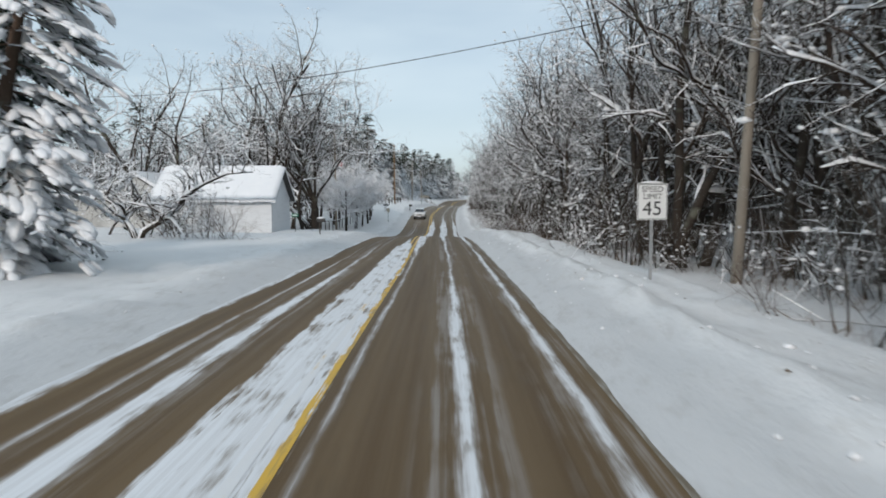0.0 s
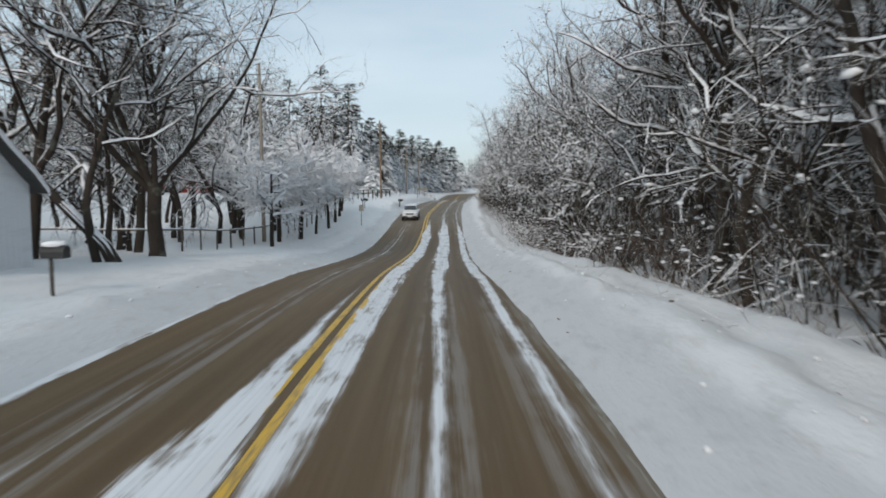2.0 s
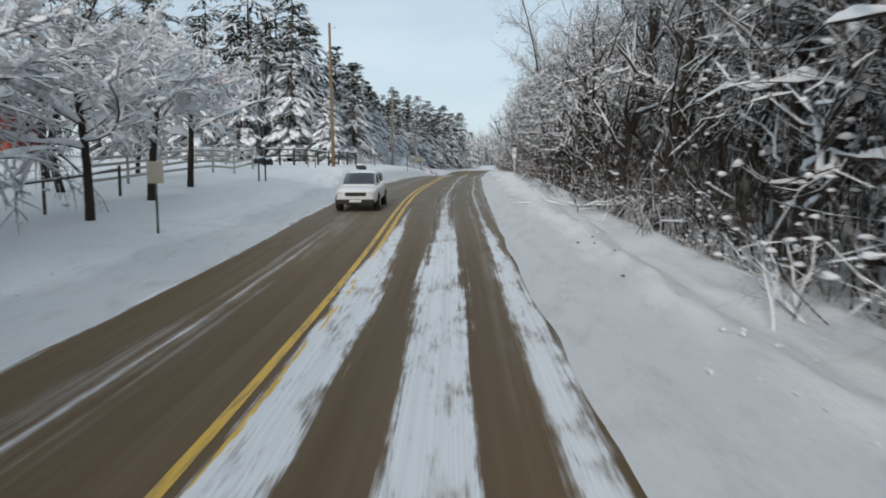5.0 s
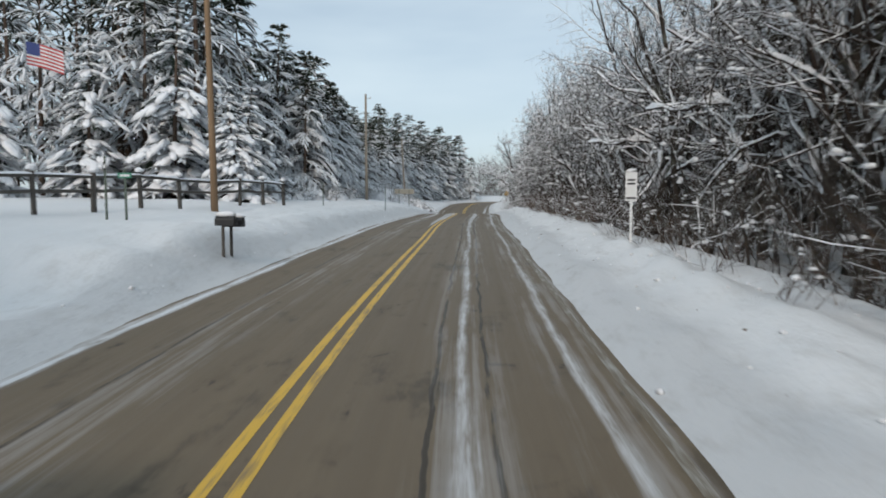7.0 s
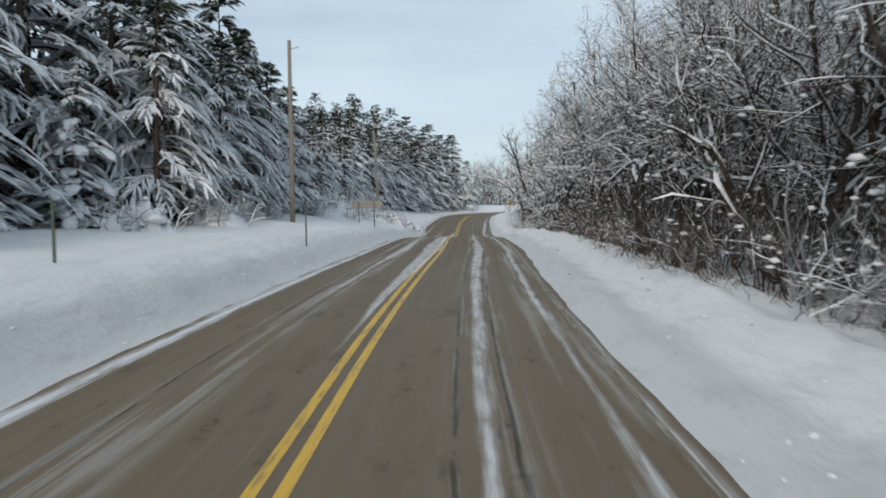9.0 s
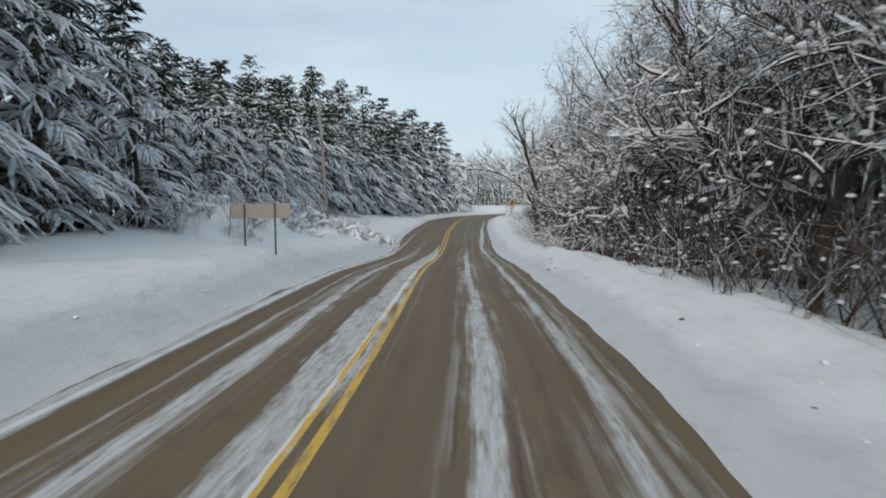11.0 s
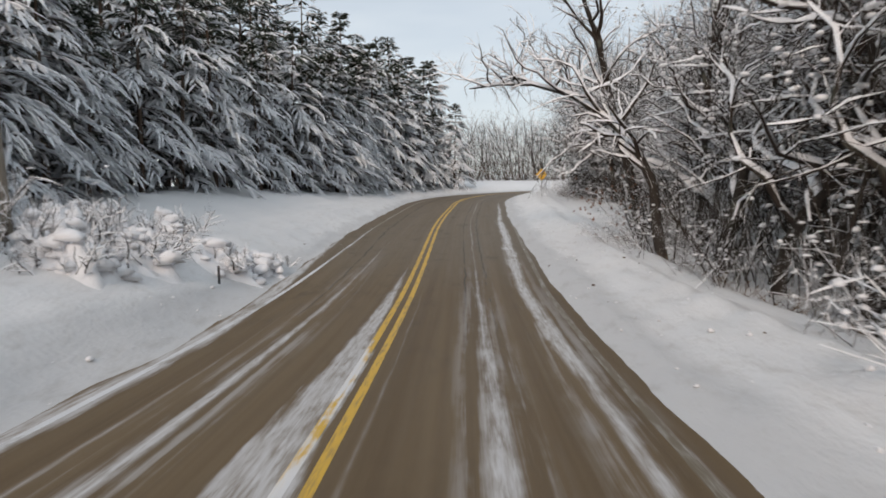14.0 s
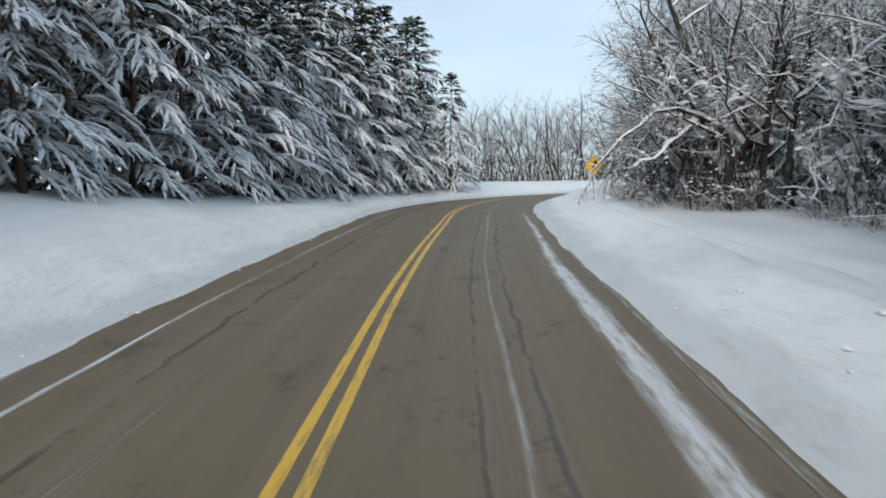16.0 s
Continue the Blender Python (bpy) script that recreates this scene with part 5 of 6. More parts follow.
def buried_shrub(x, y, wide, tall, seed):
    """A shrub crushed into mounds of snow, dark stems showing through."""
    rng = random.Random(seed)
    root = new("buried_shrub")
    snow, stem = Soup(), Soup()
    rings, spokes = 14, 30
    ph = [rng.uniform(0, 6.28) for _ in range(8)]
    ring = []
    for i in range(rings + 1):
        for k in range(spokes):
            a, q = 6.2832 * k / spokes, i / rings
            r = wide * q
            x_, y_ = r * math.cos(a) * (1 + 0.2 * math.sin(3 * a + ph[0])), r * math.sin(a) * (1 + 0.2 * math.cos(2 * a + ph[1]))
            bump = sum(math.sin((x_ * math.cos(p) + y_ * math.sin(p)) * (3.6 + 1.4 * j) + p * 3) for j, p in enumerate(ph)) / 6
            ring.append((x_, y_, tall * (1 - q * q) ** 1.6 * max(0.12, 0.55 + 0.75 * bump) - 0.3 * q**4 + rng.gauss(0, 0.03) * (1 - q)))
    ring = np.array(ring)
    ring[:, 2] += ground_z(ring[:, 0] + x, ring[:, 1] + y) - gz(x, y)
    snow.v += [Vector(c) for c in ring]
    for i in range(rings):
        for k in range(spokes):
            n = (k + 1) % spokes
            snow.f.append((i * spokes + k, (i + 1) * spokes + k, (i + 1) * spokes + n, i * spokes + n))
    for k in range(int(16 * wide)):
        c = ring[rng.randrange(spokes, spokes * (rings - 3))]
        sz = rng.uniform(0.12, 0.34)
        snow.lump(Vector(c) + Vector((0, 0, sz * 0.3)), sz * rng.uniform(0.8, 1.5), sz, sz * rng.uniform(0.5, 0.8), rng, rng.uniform(0, 6), rng.uniform(-0.3, 0.3), 3, 8)
    limbs = []
    for k in range(int(14 * wide)):
        a, r = rng.uniform(0, 6.28), wide * math.sqrt(rng.random()) * 0.85
        grow(rng, Vector((r * math.cos(a), r * math.sin(a), 0.0)), Vector((rng.gauss(0, 0.5), rng.gauss(0, 0.5), 1)), tall * rng.uniform(0.8, 1.25), 0.02, 0, limbs, dict(BUSH, kids=(5, 4)))
    for pts, radii, level in limbs:
        stem.tube(pts, radii, 3, level == 2)
        if level < 2:
            snow.ridge(pts, radii, rng, 1.1)
    stem.make("branching", M_TWIG, root)["kind"] = "stuff"
    snow.make("snow_load", M_LOAD, root, "rounded mounds of snow")["kind"] = "stuff"
    root.matrix_basis = pose(x, y, gz(x, y) - 0.05)
    return tagged(root, "roadside shrub crushed under rounded mounds of snow", "bush", "buried shrubs of the bank")


for k, (x, y, w, h) in enumerate(((-8.2, 192.2, 1.9, 1.6), (-3.4, 220.5, 1.2, 0.5), (-4.2, 217.0, 1.0, 0.6), (-2.7, 222.5, 0.9, 0.35), (-5.2, 221.2, 1.3, 0.7), (-6.0, 216.8, 1.2, 0.8), (-4.6, 214.6, 1.0, 0.5), (-9.3, 194.5, 1.1, 0.9), (-7.2, 207.2, 1.2, 0.9), (-8.8, 205.0, 1.5, 1.1), (-5.6, 215.8, 1.2, 0.7), (-7.3, 213.6, 1.6, 1.1), (-9.0, 211.6, 1.5, 1.3),
                                  (-9.2, 217.0, 1.4, 1.1), (-6.6, 219.4, 1.1, 0.7), (-4.9, 218.0, 0.9, 0.5), (-10.5, 200.0, 1.6, 1.2), (-11.3, 178.0, 1.4, 1.0), (-10.2, 170.0, 1.3, 0.9), (-10.8, 163.0, 1.3, 0.9))):
    buried_shrub(x, y, w * 1.3, h * 1.35, 600 + k)

# the low forked apple tree before the garage
rng = random.Random(89)
apple = new("apple_tree")
limbs = []
for bow in (((0, 0, -0.4), (0.35, 0, 0.4), (0.9, 0.1, 0.75), (1.6, 0.1, 1.1), (2.7, 0.1, 2.4), (3.8, 0.0, 3.0), (5.0, -0.1, 3.5), (6.4, -0.2, 3.6)),
            ((0, 0, -0.4), (-0.4, 0.1, 0.5), (-0.8, 0.1, 1.1), (-1.4, 0.2, 1.9), (-2.4, 0.3, 2.5), (-3.4, 0.4, 2.9), (-4.4, 0.4, 3.1))):
    bow = [Vector(c) for c in bow]
    fat = [0.20 * (1 - 0.85 * k / (len(bow) - 1)) for k in range(len(bow))]
    limbs.append((bow, fat, 0))
    for k in range(30):
        f = 1.6 + (len(bow) - 2.65) * k / 29
        at = bow[int(f)].lerp(bow[int(f) + 1], f - int(f))
        grow(rng, at, Vector((rng.gauss(0.1, 0.7), rng.gauss(0, 0.6), rng.uniform(0.3, 1.3))), rng.uniform(1.6, 3.6), fat[int(f)] * 0.5, 1, limbs, dict(OAK, kids=(9, 7, 7)))
for key, low, high, mat in (("trunk", 0, 0, M_BARK), ("crown", 1, 3, M_TWIG_SNOWY)):
    s = Soup()
    for pts, radii, level in limbs:
        if low <= level <= high:
            s.tube(pts, radii, (9, 5, 3, 3)[level], level == 3)
    s.make(key, mat, apple)
s = Soup()
for pts, radii, level in limbs:
    if level < 3:
        s.ridge(pts, radii, rng, (0.9, 1.2, 1.1)[level])
s.make("snow_load", M_LOAD, apple, "white snow lying along the limbs")["kind"] = "stuff"
apple.matrix_basis = pose(-16.7, 36.6, gz(-16.7, 36.6), 0, 0, 0)
tagged(apple, "low forked apple tree sprawling under snow before the garage", "tree", "yard trees")

# the oak that arches over the verge, and thick dark trunks by the sign
rng = random.Random(88)
ARCH = dict(OAK, wander=(0.1, 0.32, 0.36, 0.3), kids=(9, 8, 9))
bow = [Vector(c) for c in ((0, 0, -0.3), (-0.25, 0.1, 1.3), (-0.3, 0.3, 2.7), (-0.8, 0.7, 4.0), (-1.7, 1.3, 5.2), (-2.9, 2.2, 6.2), (-4.2, 3.4, 6.8), (-5.4, 4.7, 7.0), (-6.6, 5.8, 7.0))]
bow_r = [0.23, 0.20, 0.18, 0.155, 0.13, 0.10, 0.075, 0.05, 0.03]
limbs = [(bow, bow_r, 0)]
for k in range(26):
    f = 2.4 + 5.5 * k / 25
    i = int(f)
    at = bow[i].lerp(bow[i + 1], f - i)
    way = Vector((rng.gauss(-0.5, 0.7), rng.gauss(0.1, 0.8), rng.uniform(0.2, 1.0)))
    grow(rng, at, way, rng.uniform(1.8, 3.8), bow_r[i] * 0.55, 1, limbs, ARCH)
arch = new("arching_oak")
for key, pick in (("trunk", lambda q: q == 0), ("crown", lambda q: q > 0)):
    s = Soup()
    for pts, radii, level in limbs:
        if pick(level):
            s.tube(pts, radii, (9, 5, 3, 3)[level], level == 3)
    s.make(key, M_BARK if key == "trunk" else M_TWIG, arch)
s = Soup()
for pts, radii, level in limbs:
    if level < 3:
        s.ridge(pts, radii, rng, (0.8, 1.2, 1.1)[level])
s.make("snow_load", M_LOAD, arch, "thick white snow along the limbs")["kind"] = "stuff"
arch.matrix_basis = pose(11.4, 224.0, gz(11.4, 224.0), 0, 0, 0)
tagged(arch, "old oak arching over the verge under thick snow", "tree", "trees of the roadside wood")
for v, u, sc in ((13.5, 13.2, 1.25), (17.5, 14.5, 1.3), (24.5, 10.6, 1.3), (29.0, 11.5, 1.25), (9.5, 12.4, 1.2), (36.5, 10.4, 1.2), (50.5, 9.6, 1.25), (53.0, 10.5, 1.2), (80.0, 10.2, 1.2)):
    stout = stand_uv(talls, v, u, sc, label="tall stout dark trunk with few snowy limbs")
    stout.scale = (sc * 1.5, sc * 1.5, sc)

trunk_tree = bare_tree("stout_tree", 912, 17.0, dict(TALL, kids=(12, 8, 7)), "tall tree with a thick straight brown trunk in snow", radius=0.30, thick=1.3, mat=None, sides=(10, 6, 3, 3))
trunk_tree.matrix_basis = pose(14.1, 235.4, gz(14.1, 235.4), 0, 0, 0)

for src in woods + hazes + ladens + frosted + thin_bushes + dark_bushes + oaks + talls + fars + droops + bushes + spruces + pines + farpines:
    for o in (*src.children_recursive, src):
        bpy.data.objects.remove(o)

# ---- built things ----


def box(bm, x0, x1, y0, y1, z0, z1, bevel=0.0):
    r = bmesh.ops.create_cube(bm, size=1.0)
    for v in r["verts"]:
        v.co = Vector(((x0 + x1) / 2 + v.co.x * (x1 - x0), (y0 + y1) / 2 + v.co.y * (y1 - y0), (z0 + z1) / 2 + v.co.z * (z1 - z0)))
    if bevel:
        bmesh.ops.bevel(bm, geom=list({e for v in r["verts"] for e in v.link_edges}), offset=bevel, segments=2, affect="EDGES")
    return r


def boxed(name, dims, mat, parent, label="", bevel=0.0):
    bm = bmesh.new()
    box(bm, *dims, bevel)
    return part(name, bm, mat, parent, label)


def rod(name, a, b, r0, r1, mat, parent, label="", sides=10):
    s = Soup()
    a, b = Vector(a), Vector(b)
    s.tube([a.lerp(b, q) for q in (0, 0.33, 0.67, 1)], [r0 + (r1 - r0) * q for q in (0, 0.33, 0.67, 1)], sides)
    n = len(s.v)
    s.f.append(tuple(range(n - sides, n)))
    s.f.append(tuple(reversed(range(sides))))
    return s.make(name, mat, parent, label)


def pillow(name, c, rx, ry, rz, parent, seed=1, label="cap of white snow", sides=9):
    s = Soup()
    s.lump(Vector(c), rx, ry, rz, random.Random(seed), 0.3, 0, 3, sides)
    return s.make(name, M_LOAD, parent, label)


def prism(name, outline, y0, y1, mat, parent, label="", axis="y"):
    """A flat outline in x, z drawn out along y (or, for axis x, in y, z along x)."""
    n = len(outline)
    put = (lambda a, b, t: (a, t, b)) if axis == "y" else (lambda a, b, t: (t, a, b))
    verts = [put(a, b, y0) for a, b in outline] + [put(a, b, y1) for a, b in outline]
    faces = [tuple(range(n)), tuple(reversed(range(n, 2 * n)))] + [(i, i + n, (i + 1) % n + n, (i + 1) % n) for i in range(n)]
    me = bpy.data.meshes.new(name)
    me.from_pydata(verts, [], faces)
    bm = bmesh.new()
    bm.from_mesh(me)
    bmesh.ops.recalc_face_normals(bm, faces=bm.faces)
    bpy.data.meshes.remove(me)
    return part(name, bm, mat, parent, label)


def lettering(name, body, size, x, y, z, parent, mat=None):
    """Raised lettering that faces -y."""
    c = bpy.data.curves.new(name, "FONT")
    c.body, c.size, c.align_x, c.align_y, c.extrude = body, size, "CENTER", "CENTER", 0.002
    t = new(name, c)
    me = bpy.data.meshes.new_from_object(t.evaluated_get(bpy.context.evaluated_depsgraph_get()))
    bpy.data.objects.remove(t)
    me.materials.clear()
    me.materials.append(mat or M_BLACK)
    ob = new(name, me)
    ob.parent = parent
    ob.matrix_basis = pose(x, y, z, 90, 0, 0)
    return ob


# speed limit sign
sx, sy = 5.24, 16.8
sg = gz(sx, sy)
sign = thing("speed_limit_sign", (sx, sy, sg), "white rectangular speed limit sign on a steel post in roadside snow", "road sign")
sz0 = 2.02 - sg
boxed("post", (-0.035, 0.035, 0.012, 0.05, -0.3, sz0 + 0.8), M_METAL, sign, "galvanised steel post")
plate = boxed("plate", (-0.38, 0.38, -0.006, 0.006, sz0, sz0 + 0.91), M_SIGN_WHITE, sign)
for q in ((-0.36, 0.36, 0.015, 0.03), (-0.36, 0.36, 0.88, 0.895), (-0.365, -0.35, 0.015, 0.895), (0.35, 0.365, 0.015, 0.895)):
    boxed("border", (q[0], q[1], -0.010, -0.0065, sz0 + q[2], sz0 + q[3]), M_BLACK, plate)
lettering("lettering", "SPEED", 0.20, 0, -0.010, sz0 + 0.76, plate)
lettering("lettering", "LIMIT", 0.20, 0, -0.010, sz0 + 0.58, plate)
lettering("numeral", "45", 0.50, 0, -0.010, sz0 + 0.27, plate)
pillow("snow_cap", (0, 0.01, sz0 + 0.93), 0.36, 0.04, 0.04, sign, 4)


def utility_pole(x, y, top, lean, mat, label, arm=True, r=0.15):
    z = gz(x, y)
    ob = thing("utility_pole", (x, y, z), label, "utility pole", "utility poles")
    h = top - z
    rod("shaft", (0, 0, -0.4), (lean, 0, h), r, r * 0.68, mat, ob, "", 12)
    if arm:
        rod("bracket", (lean * 0.97, 0, h - 0.45), (lean * 0.97 + 0.5, 0, h - 0.4), 0.03, 0.03, M_METAL, ob, "short steel bracket", 6)
        rod("insulator", (lean * 0.97 + 0.48, 0, h - 0.42), (lean * 0.97 + 0.48, 0, h - 0.25), 0.05, 0.035, M_SIGN_WHITE, ob, "white insulator", 8)
    return ob


p1 = utility_pole(8.62, 19.6, 10.8, 0.5, M_WOOD_POLE, "pale weathered wooden utility pole standing in snow by the wood", True, 0.17)
boxed("tag", (-0.2, -0.17, -0.06, 0.06, 1.5, 1.75), M_SIGN_WHITE, p1, "small white tag")
utility_pole(-12.96, 81.3, 11.5, -0.1, M_WOOD_POLE, "grey wooden utility pole behind the fence-side trees")
p2 = utility_pole(-9.9, 138.2, 13.5, -0.15, M_WOOD_BROWN, "brown wooden utility pole beside the split-rail fence")
utility_pole(-8.1, 176.3, 12.4, 0.0, M_WOOD_POLE, "grey wooden utility pole at the plantation's edge")
utility_pole(-6.76, 215.7, 11.95, -0.5, M_WOOD_POLE, "leaning grey wooden utility pole among buried shrubs")

# service cable over the road
wire = Soup()
a, b = Vector((9.0, 19.6, 8.6)), Vector((-30, 50.5, 10.2))
wire.tube([a.lerp(b, q) - Vector((0, 0, 4 * 1.1 * q * (1 - q))) for q in np.linspace(0, 1, 33)], [0.016] * 33, 6)
tagged(wire.make("overhead_cable", M_CABLE, None), "thin black overhead cable sagging across the road", "cable")


def garage():
    """White gabled garage, ridge along x, gable to the road."""
    x0, x1, y0, y1 = -20.2, -12.0, 46.9, 52.5
    g = gz(-13.0, 49.7) - 0.25
    ob = thing("garage", (x1, (y0 + y1) / 2, g), "white wooden garage with thick snow on its gabled roof", "building")
    L, w = x1 - x0, (y1 - y0) / 2
    ev, pk = 2.72 - g, 4.75 - g
    boxed("wall", (-L, 0, -w, -w + 0.15, -0.4, ev), M_SIDING, ob)
    boxed("wall", (-L, 0, w - 0.15, w, -0.4, ev), M_SIDING, ob)
    for xx in (-0.16, -L + 0.01):
        prism("gable_wall", [(-w + 0.152, -0.4), (w - 0.152, -0.4), (w - 0.152, ev), (0, pk - 0.1), (-w + 0.152, ev)], xx, xx + 0.15, M_SIDING, ob, "", "x")
    n = 22
    for k in range(n):
        boxed("board", (0.002, 0.012, -w + 0.16 + k * (2 * w - 0.32) / n, -w + 0.15 + (k + 1) * (2 * w - 0.32) / n, -0.3, ev - 0.02), M_SIDING, ob)
    slope = (pk - ev) / w
    for s in (-1, 1):
        ex = w + 0.35
        out = [(0, pk), (s * ex, pk - slope * ex), (s * ex, pk - slope * ex - 0.14), (0, pk - 0.16)]
        prism("roof_slab", out, -L - 0.3, 0.35, M_SHINGLE, ob, "dark roof edge", "x")
        m, rows = 9, 22
        s_ = Soup()
        for i in range(rows + 1):
            xx = -L - 0.32 + (L + 0.7) * i / rows
            for j in range(m + 1):
                q = j / m
                yy = s * (ex + 0.05) * q
                th = 0.24 * (1 - 0.55 * max(0, q - 0.8) / 0.2) * (1 - 0.5 * (i in (0, rows)))
                zz = pk - slope * abs(yy) + th + 0.03 * math.sin(xx * 2.1 + j) * (q > 0.05)
                s_.v.append(Vector((xx, yy, zz)))
        for i in range(rows):
            for j in range(m):
                k = i * (m + 1) + j
                s_.f.append((k, k + 1, k + m + 2, k + m + 1) if s < 0 else (k, k + m + 1, k + m + 2, k + 1))
        base = len(s_.v)
        for i in range(rows + 1):
            s_.v.append(s_.v[i * (m + 1) + m] - Vector((0, 0, 0.22)))
        for i in range(rows):
            s_.f.append((i * (m + 1) + m, (i + 1) * (m + 1) + m, base + i + 1, base + i))
        for i, e in ((0, -0.02), (rows, 0.02)):
            b0 = len(s_.v)
            for j in range(m + 1):
                s_.v.append(s_.v[i * (m + 1) + j] - Vector((e, 0, 0.2)))
            for j in range(m):
                s_.f.append((i * (m + 1) + j, i * (m + 1) + j + 1, b0 + j + 1, b0 + j))
        s_.make("roof_snow", M_LOAD, ob, "thick blanket of snow")
    return ob


garage()


def farmhouse():
    cx, cy = -26.8, 58.5
    g = gz(cx, cy)
    ob = thing("farmhouse", (cx, cy, g), "grey sided farmhouse with snowy roofs behind shrubs", "building")
    w, d, ev, pk = 3.0, 8.0, 2.7, 4.6
    boxed("wall", (-w, w, 0, 0.18, -0.4, ev), M_SIDING_GREY, ob)
    prism("gable_wall", [(-w, ev + 0.004), (w, ev + 0.004), (0, pk)], 0, 0.18, M_SIDING_GREY, ob)
    boxed("wall", (-w, -w + 0.18, 0.184, d, -0.4, ev), M_SIDING_GREY, ob)
    boxed("wall", (w - 0.18, w, 0.184, d, -0.4, ev), M_SIDING_GREY, ob)
    sl = (pk - ev) / w
    for s in (-1, 1):
        e = w + 0.4
        prism("roof_slab", [(0, pk + 0.06), (s * e, pk + 0.06 - sl * e), (s * e, pk - 0.08 - sl * e), (0, pk - 0.08)], -0.4, d + 0.3, M_SHINGLE, ob, "dark roof edge")
        prism("roof_snow", [(0, pk + 0.34), (s * e * 0.6, pk + 0.35 - sl * e * 0.6), (s * (e + 0.03), pk + 0.22 - sl * e), (s * e, pk + 0.066 - sl * e), (0, pk + 0.066)], -0.45, d + 0.3, M_LOAD, ob, "blanket of snow")
    for x in (-1.6, 0.7):
        win = boxed("window", (x, x + 0.9, -0.03, 0.02, 0.9, 2.1), M_SIDING, ob, "white framed window")
        boxed("pane", (x + 0.08, x + 0.82, -0.042, -0.034, 0.98, 1.47), M_GLASS, win)
        boxed("pane", (x + 0.08, x + 0.82, -0.042, -0.034, 1.53, 2.02), M_GLASS, win)
    boxed("wing", (-w - 6.5, -w - 0.005, 1.2, 6.5, -0.4, 2.4), M_SIDING_GREY, ob)
    prism("roof_snow", [(0.9, 2.41), (6.8, 2.41), (3.85, 3.9)], -w - 6.9, -w - 0.006, M_LOAD, ob, "blanket of snow", "x")
    boxed("chimney", (1.0, 1.6, 3.5, 4.1, 3.2, 5.3), M_BRICK, ob, "brick chimney")
    return ob


farmhouse()


def barn():
    cx, cy = -42.5, 138.0
    g = gz(cx, cy)
    ob = thing("barn", (cx, cy, g), "red painted barn half hidden by snowy trees", "building")
    boxed("wall", (-4.5, 4.5, 0, 5.5, -0.3, 3.6), M_RED, ob)
    prism("roof", [(-0.5, 3.61), (6.0, 3.61), (2.75, 5.4)], -4.9, 4.9, M_LOAD, ob, "snow covered roof", "x")
    # no opening: the shade inside a doorway is a black slab on the wall
    boxed("door", (-1.2, 1.2, -0.06, -0.004, 0, 2.5), M_BLACK, ob, "flat black panel painted as the shade inside a doorway")
    return ob


barn()


def rail_between(name, a, b, h, mat, parent, w=0.05, t=0.06):
    """A sawn rail between two places, with slightly uneven ends."""
    a, b = Vector(a), Vector(b)
    d = (b - a)
    s = Vector((d.y, -d.x, 0)).normalized() * (w / 2)
    up = Vector((0, 0, t / 2))
    v = [a + s + up, a - s + up, a - s - up, a + s - up, b + s + up, b - s + up, b - s - up, b + s - up]
    return mesh_object(name, v, [(0, 1, 2, 3), (7, 6, 5, 4), (0, 4, 5, 1), (1, 5, 6, 2), (2, 6, 7, 3), (3, 7, 4, 0)], mat, parent, flat=True)


def fence(name, a, b, gap, height, rails, mat, label, post=0.06, caps=False, thick=0.06, snow=0.035, rail_w=0.05, seed=3):
    rng = random.Random(seed)
    a, b = Vector((*a, 0)), Vector((*b, 0))
    n = max(1, int(round((b - a).length / gap)))
    ob = thing(name, (a.x, a.y, gz(a.x, a.y)), label, "fence")
    o = Vector((a.x, a.y, gz(a.x, a.y)))
    tops = []
    for k in range(n + 1):
        p = a.lerp(b, k / n)
        z = gz(p.x, p.y)
        base = Vector((p.x, p.y, z)) - o
        tops.append(base)
        r = post * rng.uniform(0.85, 1.15)
        s = Soup()
        tilt = Vector((rng.gauss(0, 0.02), rng.gauss(0, 0.02), 0))
        s.tube([base - Vector((0, 0, 0.3)), base + Vector((0, 0, height * 0.5)) + tilt * 0.5, base + Vector((0, 0, height + 0.06)) + tilt], [r, r, r * 0.92], 7)
        s.f.append(tuple(range(len(s.v) - 7, len(s.v))))
        s.make("post", mat, ob)
        if caps:
            pillow("snow_cap", base + Vector((0, 0, height + 0.14)) + tilt, 0.17, 0.17, 0.13, ob, k + seed)
        elif snow:
            pillow("snow_cap", base + Vector((0, 0, height + 0.075)) + tilt, r * 1.1, r * 1.1, 0.04, ob, k + seed, sides=6)
    for k in range(n):
        for h in rails:
            p, q = tops[k] + Vector((0, 0, h)), tops[k + 1] + Vector((0, 0, h + rng.gauss(0, 0.015)))
            rail_between("rail", p, q, h, mat, ob, rail_w, thick)
            if snow and h == rails[-1]:
                s = Soup()
                pts = [p.lerp(q, t) + Vector((0, 0, thick * 0.25)) for t in np.linspace(0, 1, 7)]
                s.ridge(pts, [rail_w * 0.55] * 7, rng, snow / 0.05)
                s.make("rail_snow", M_LOAD, ob, "strip of snow along the rail")
    return ob


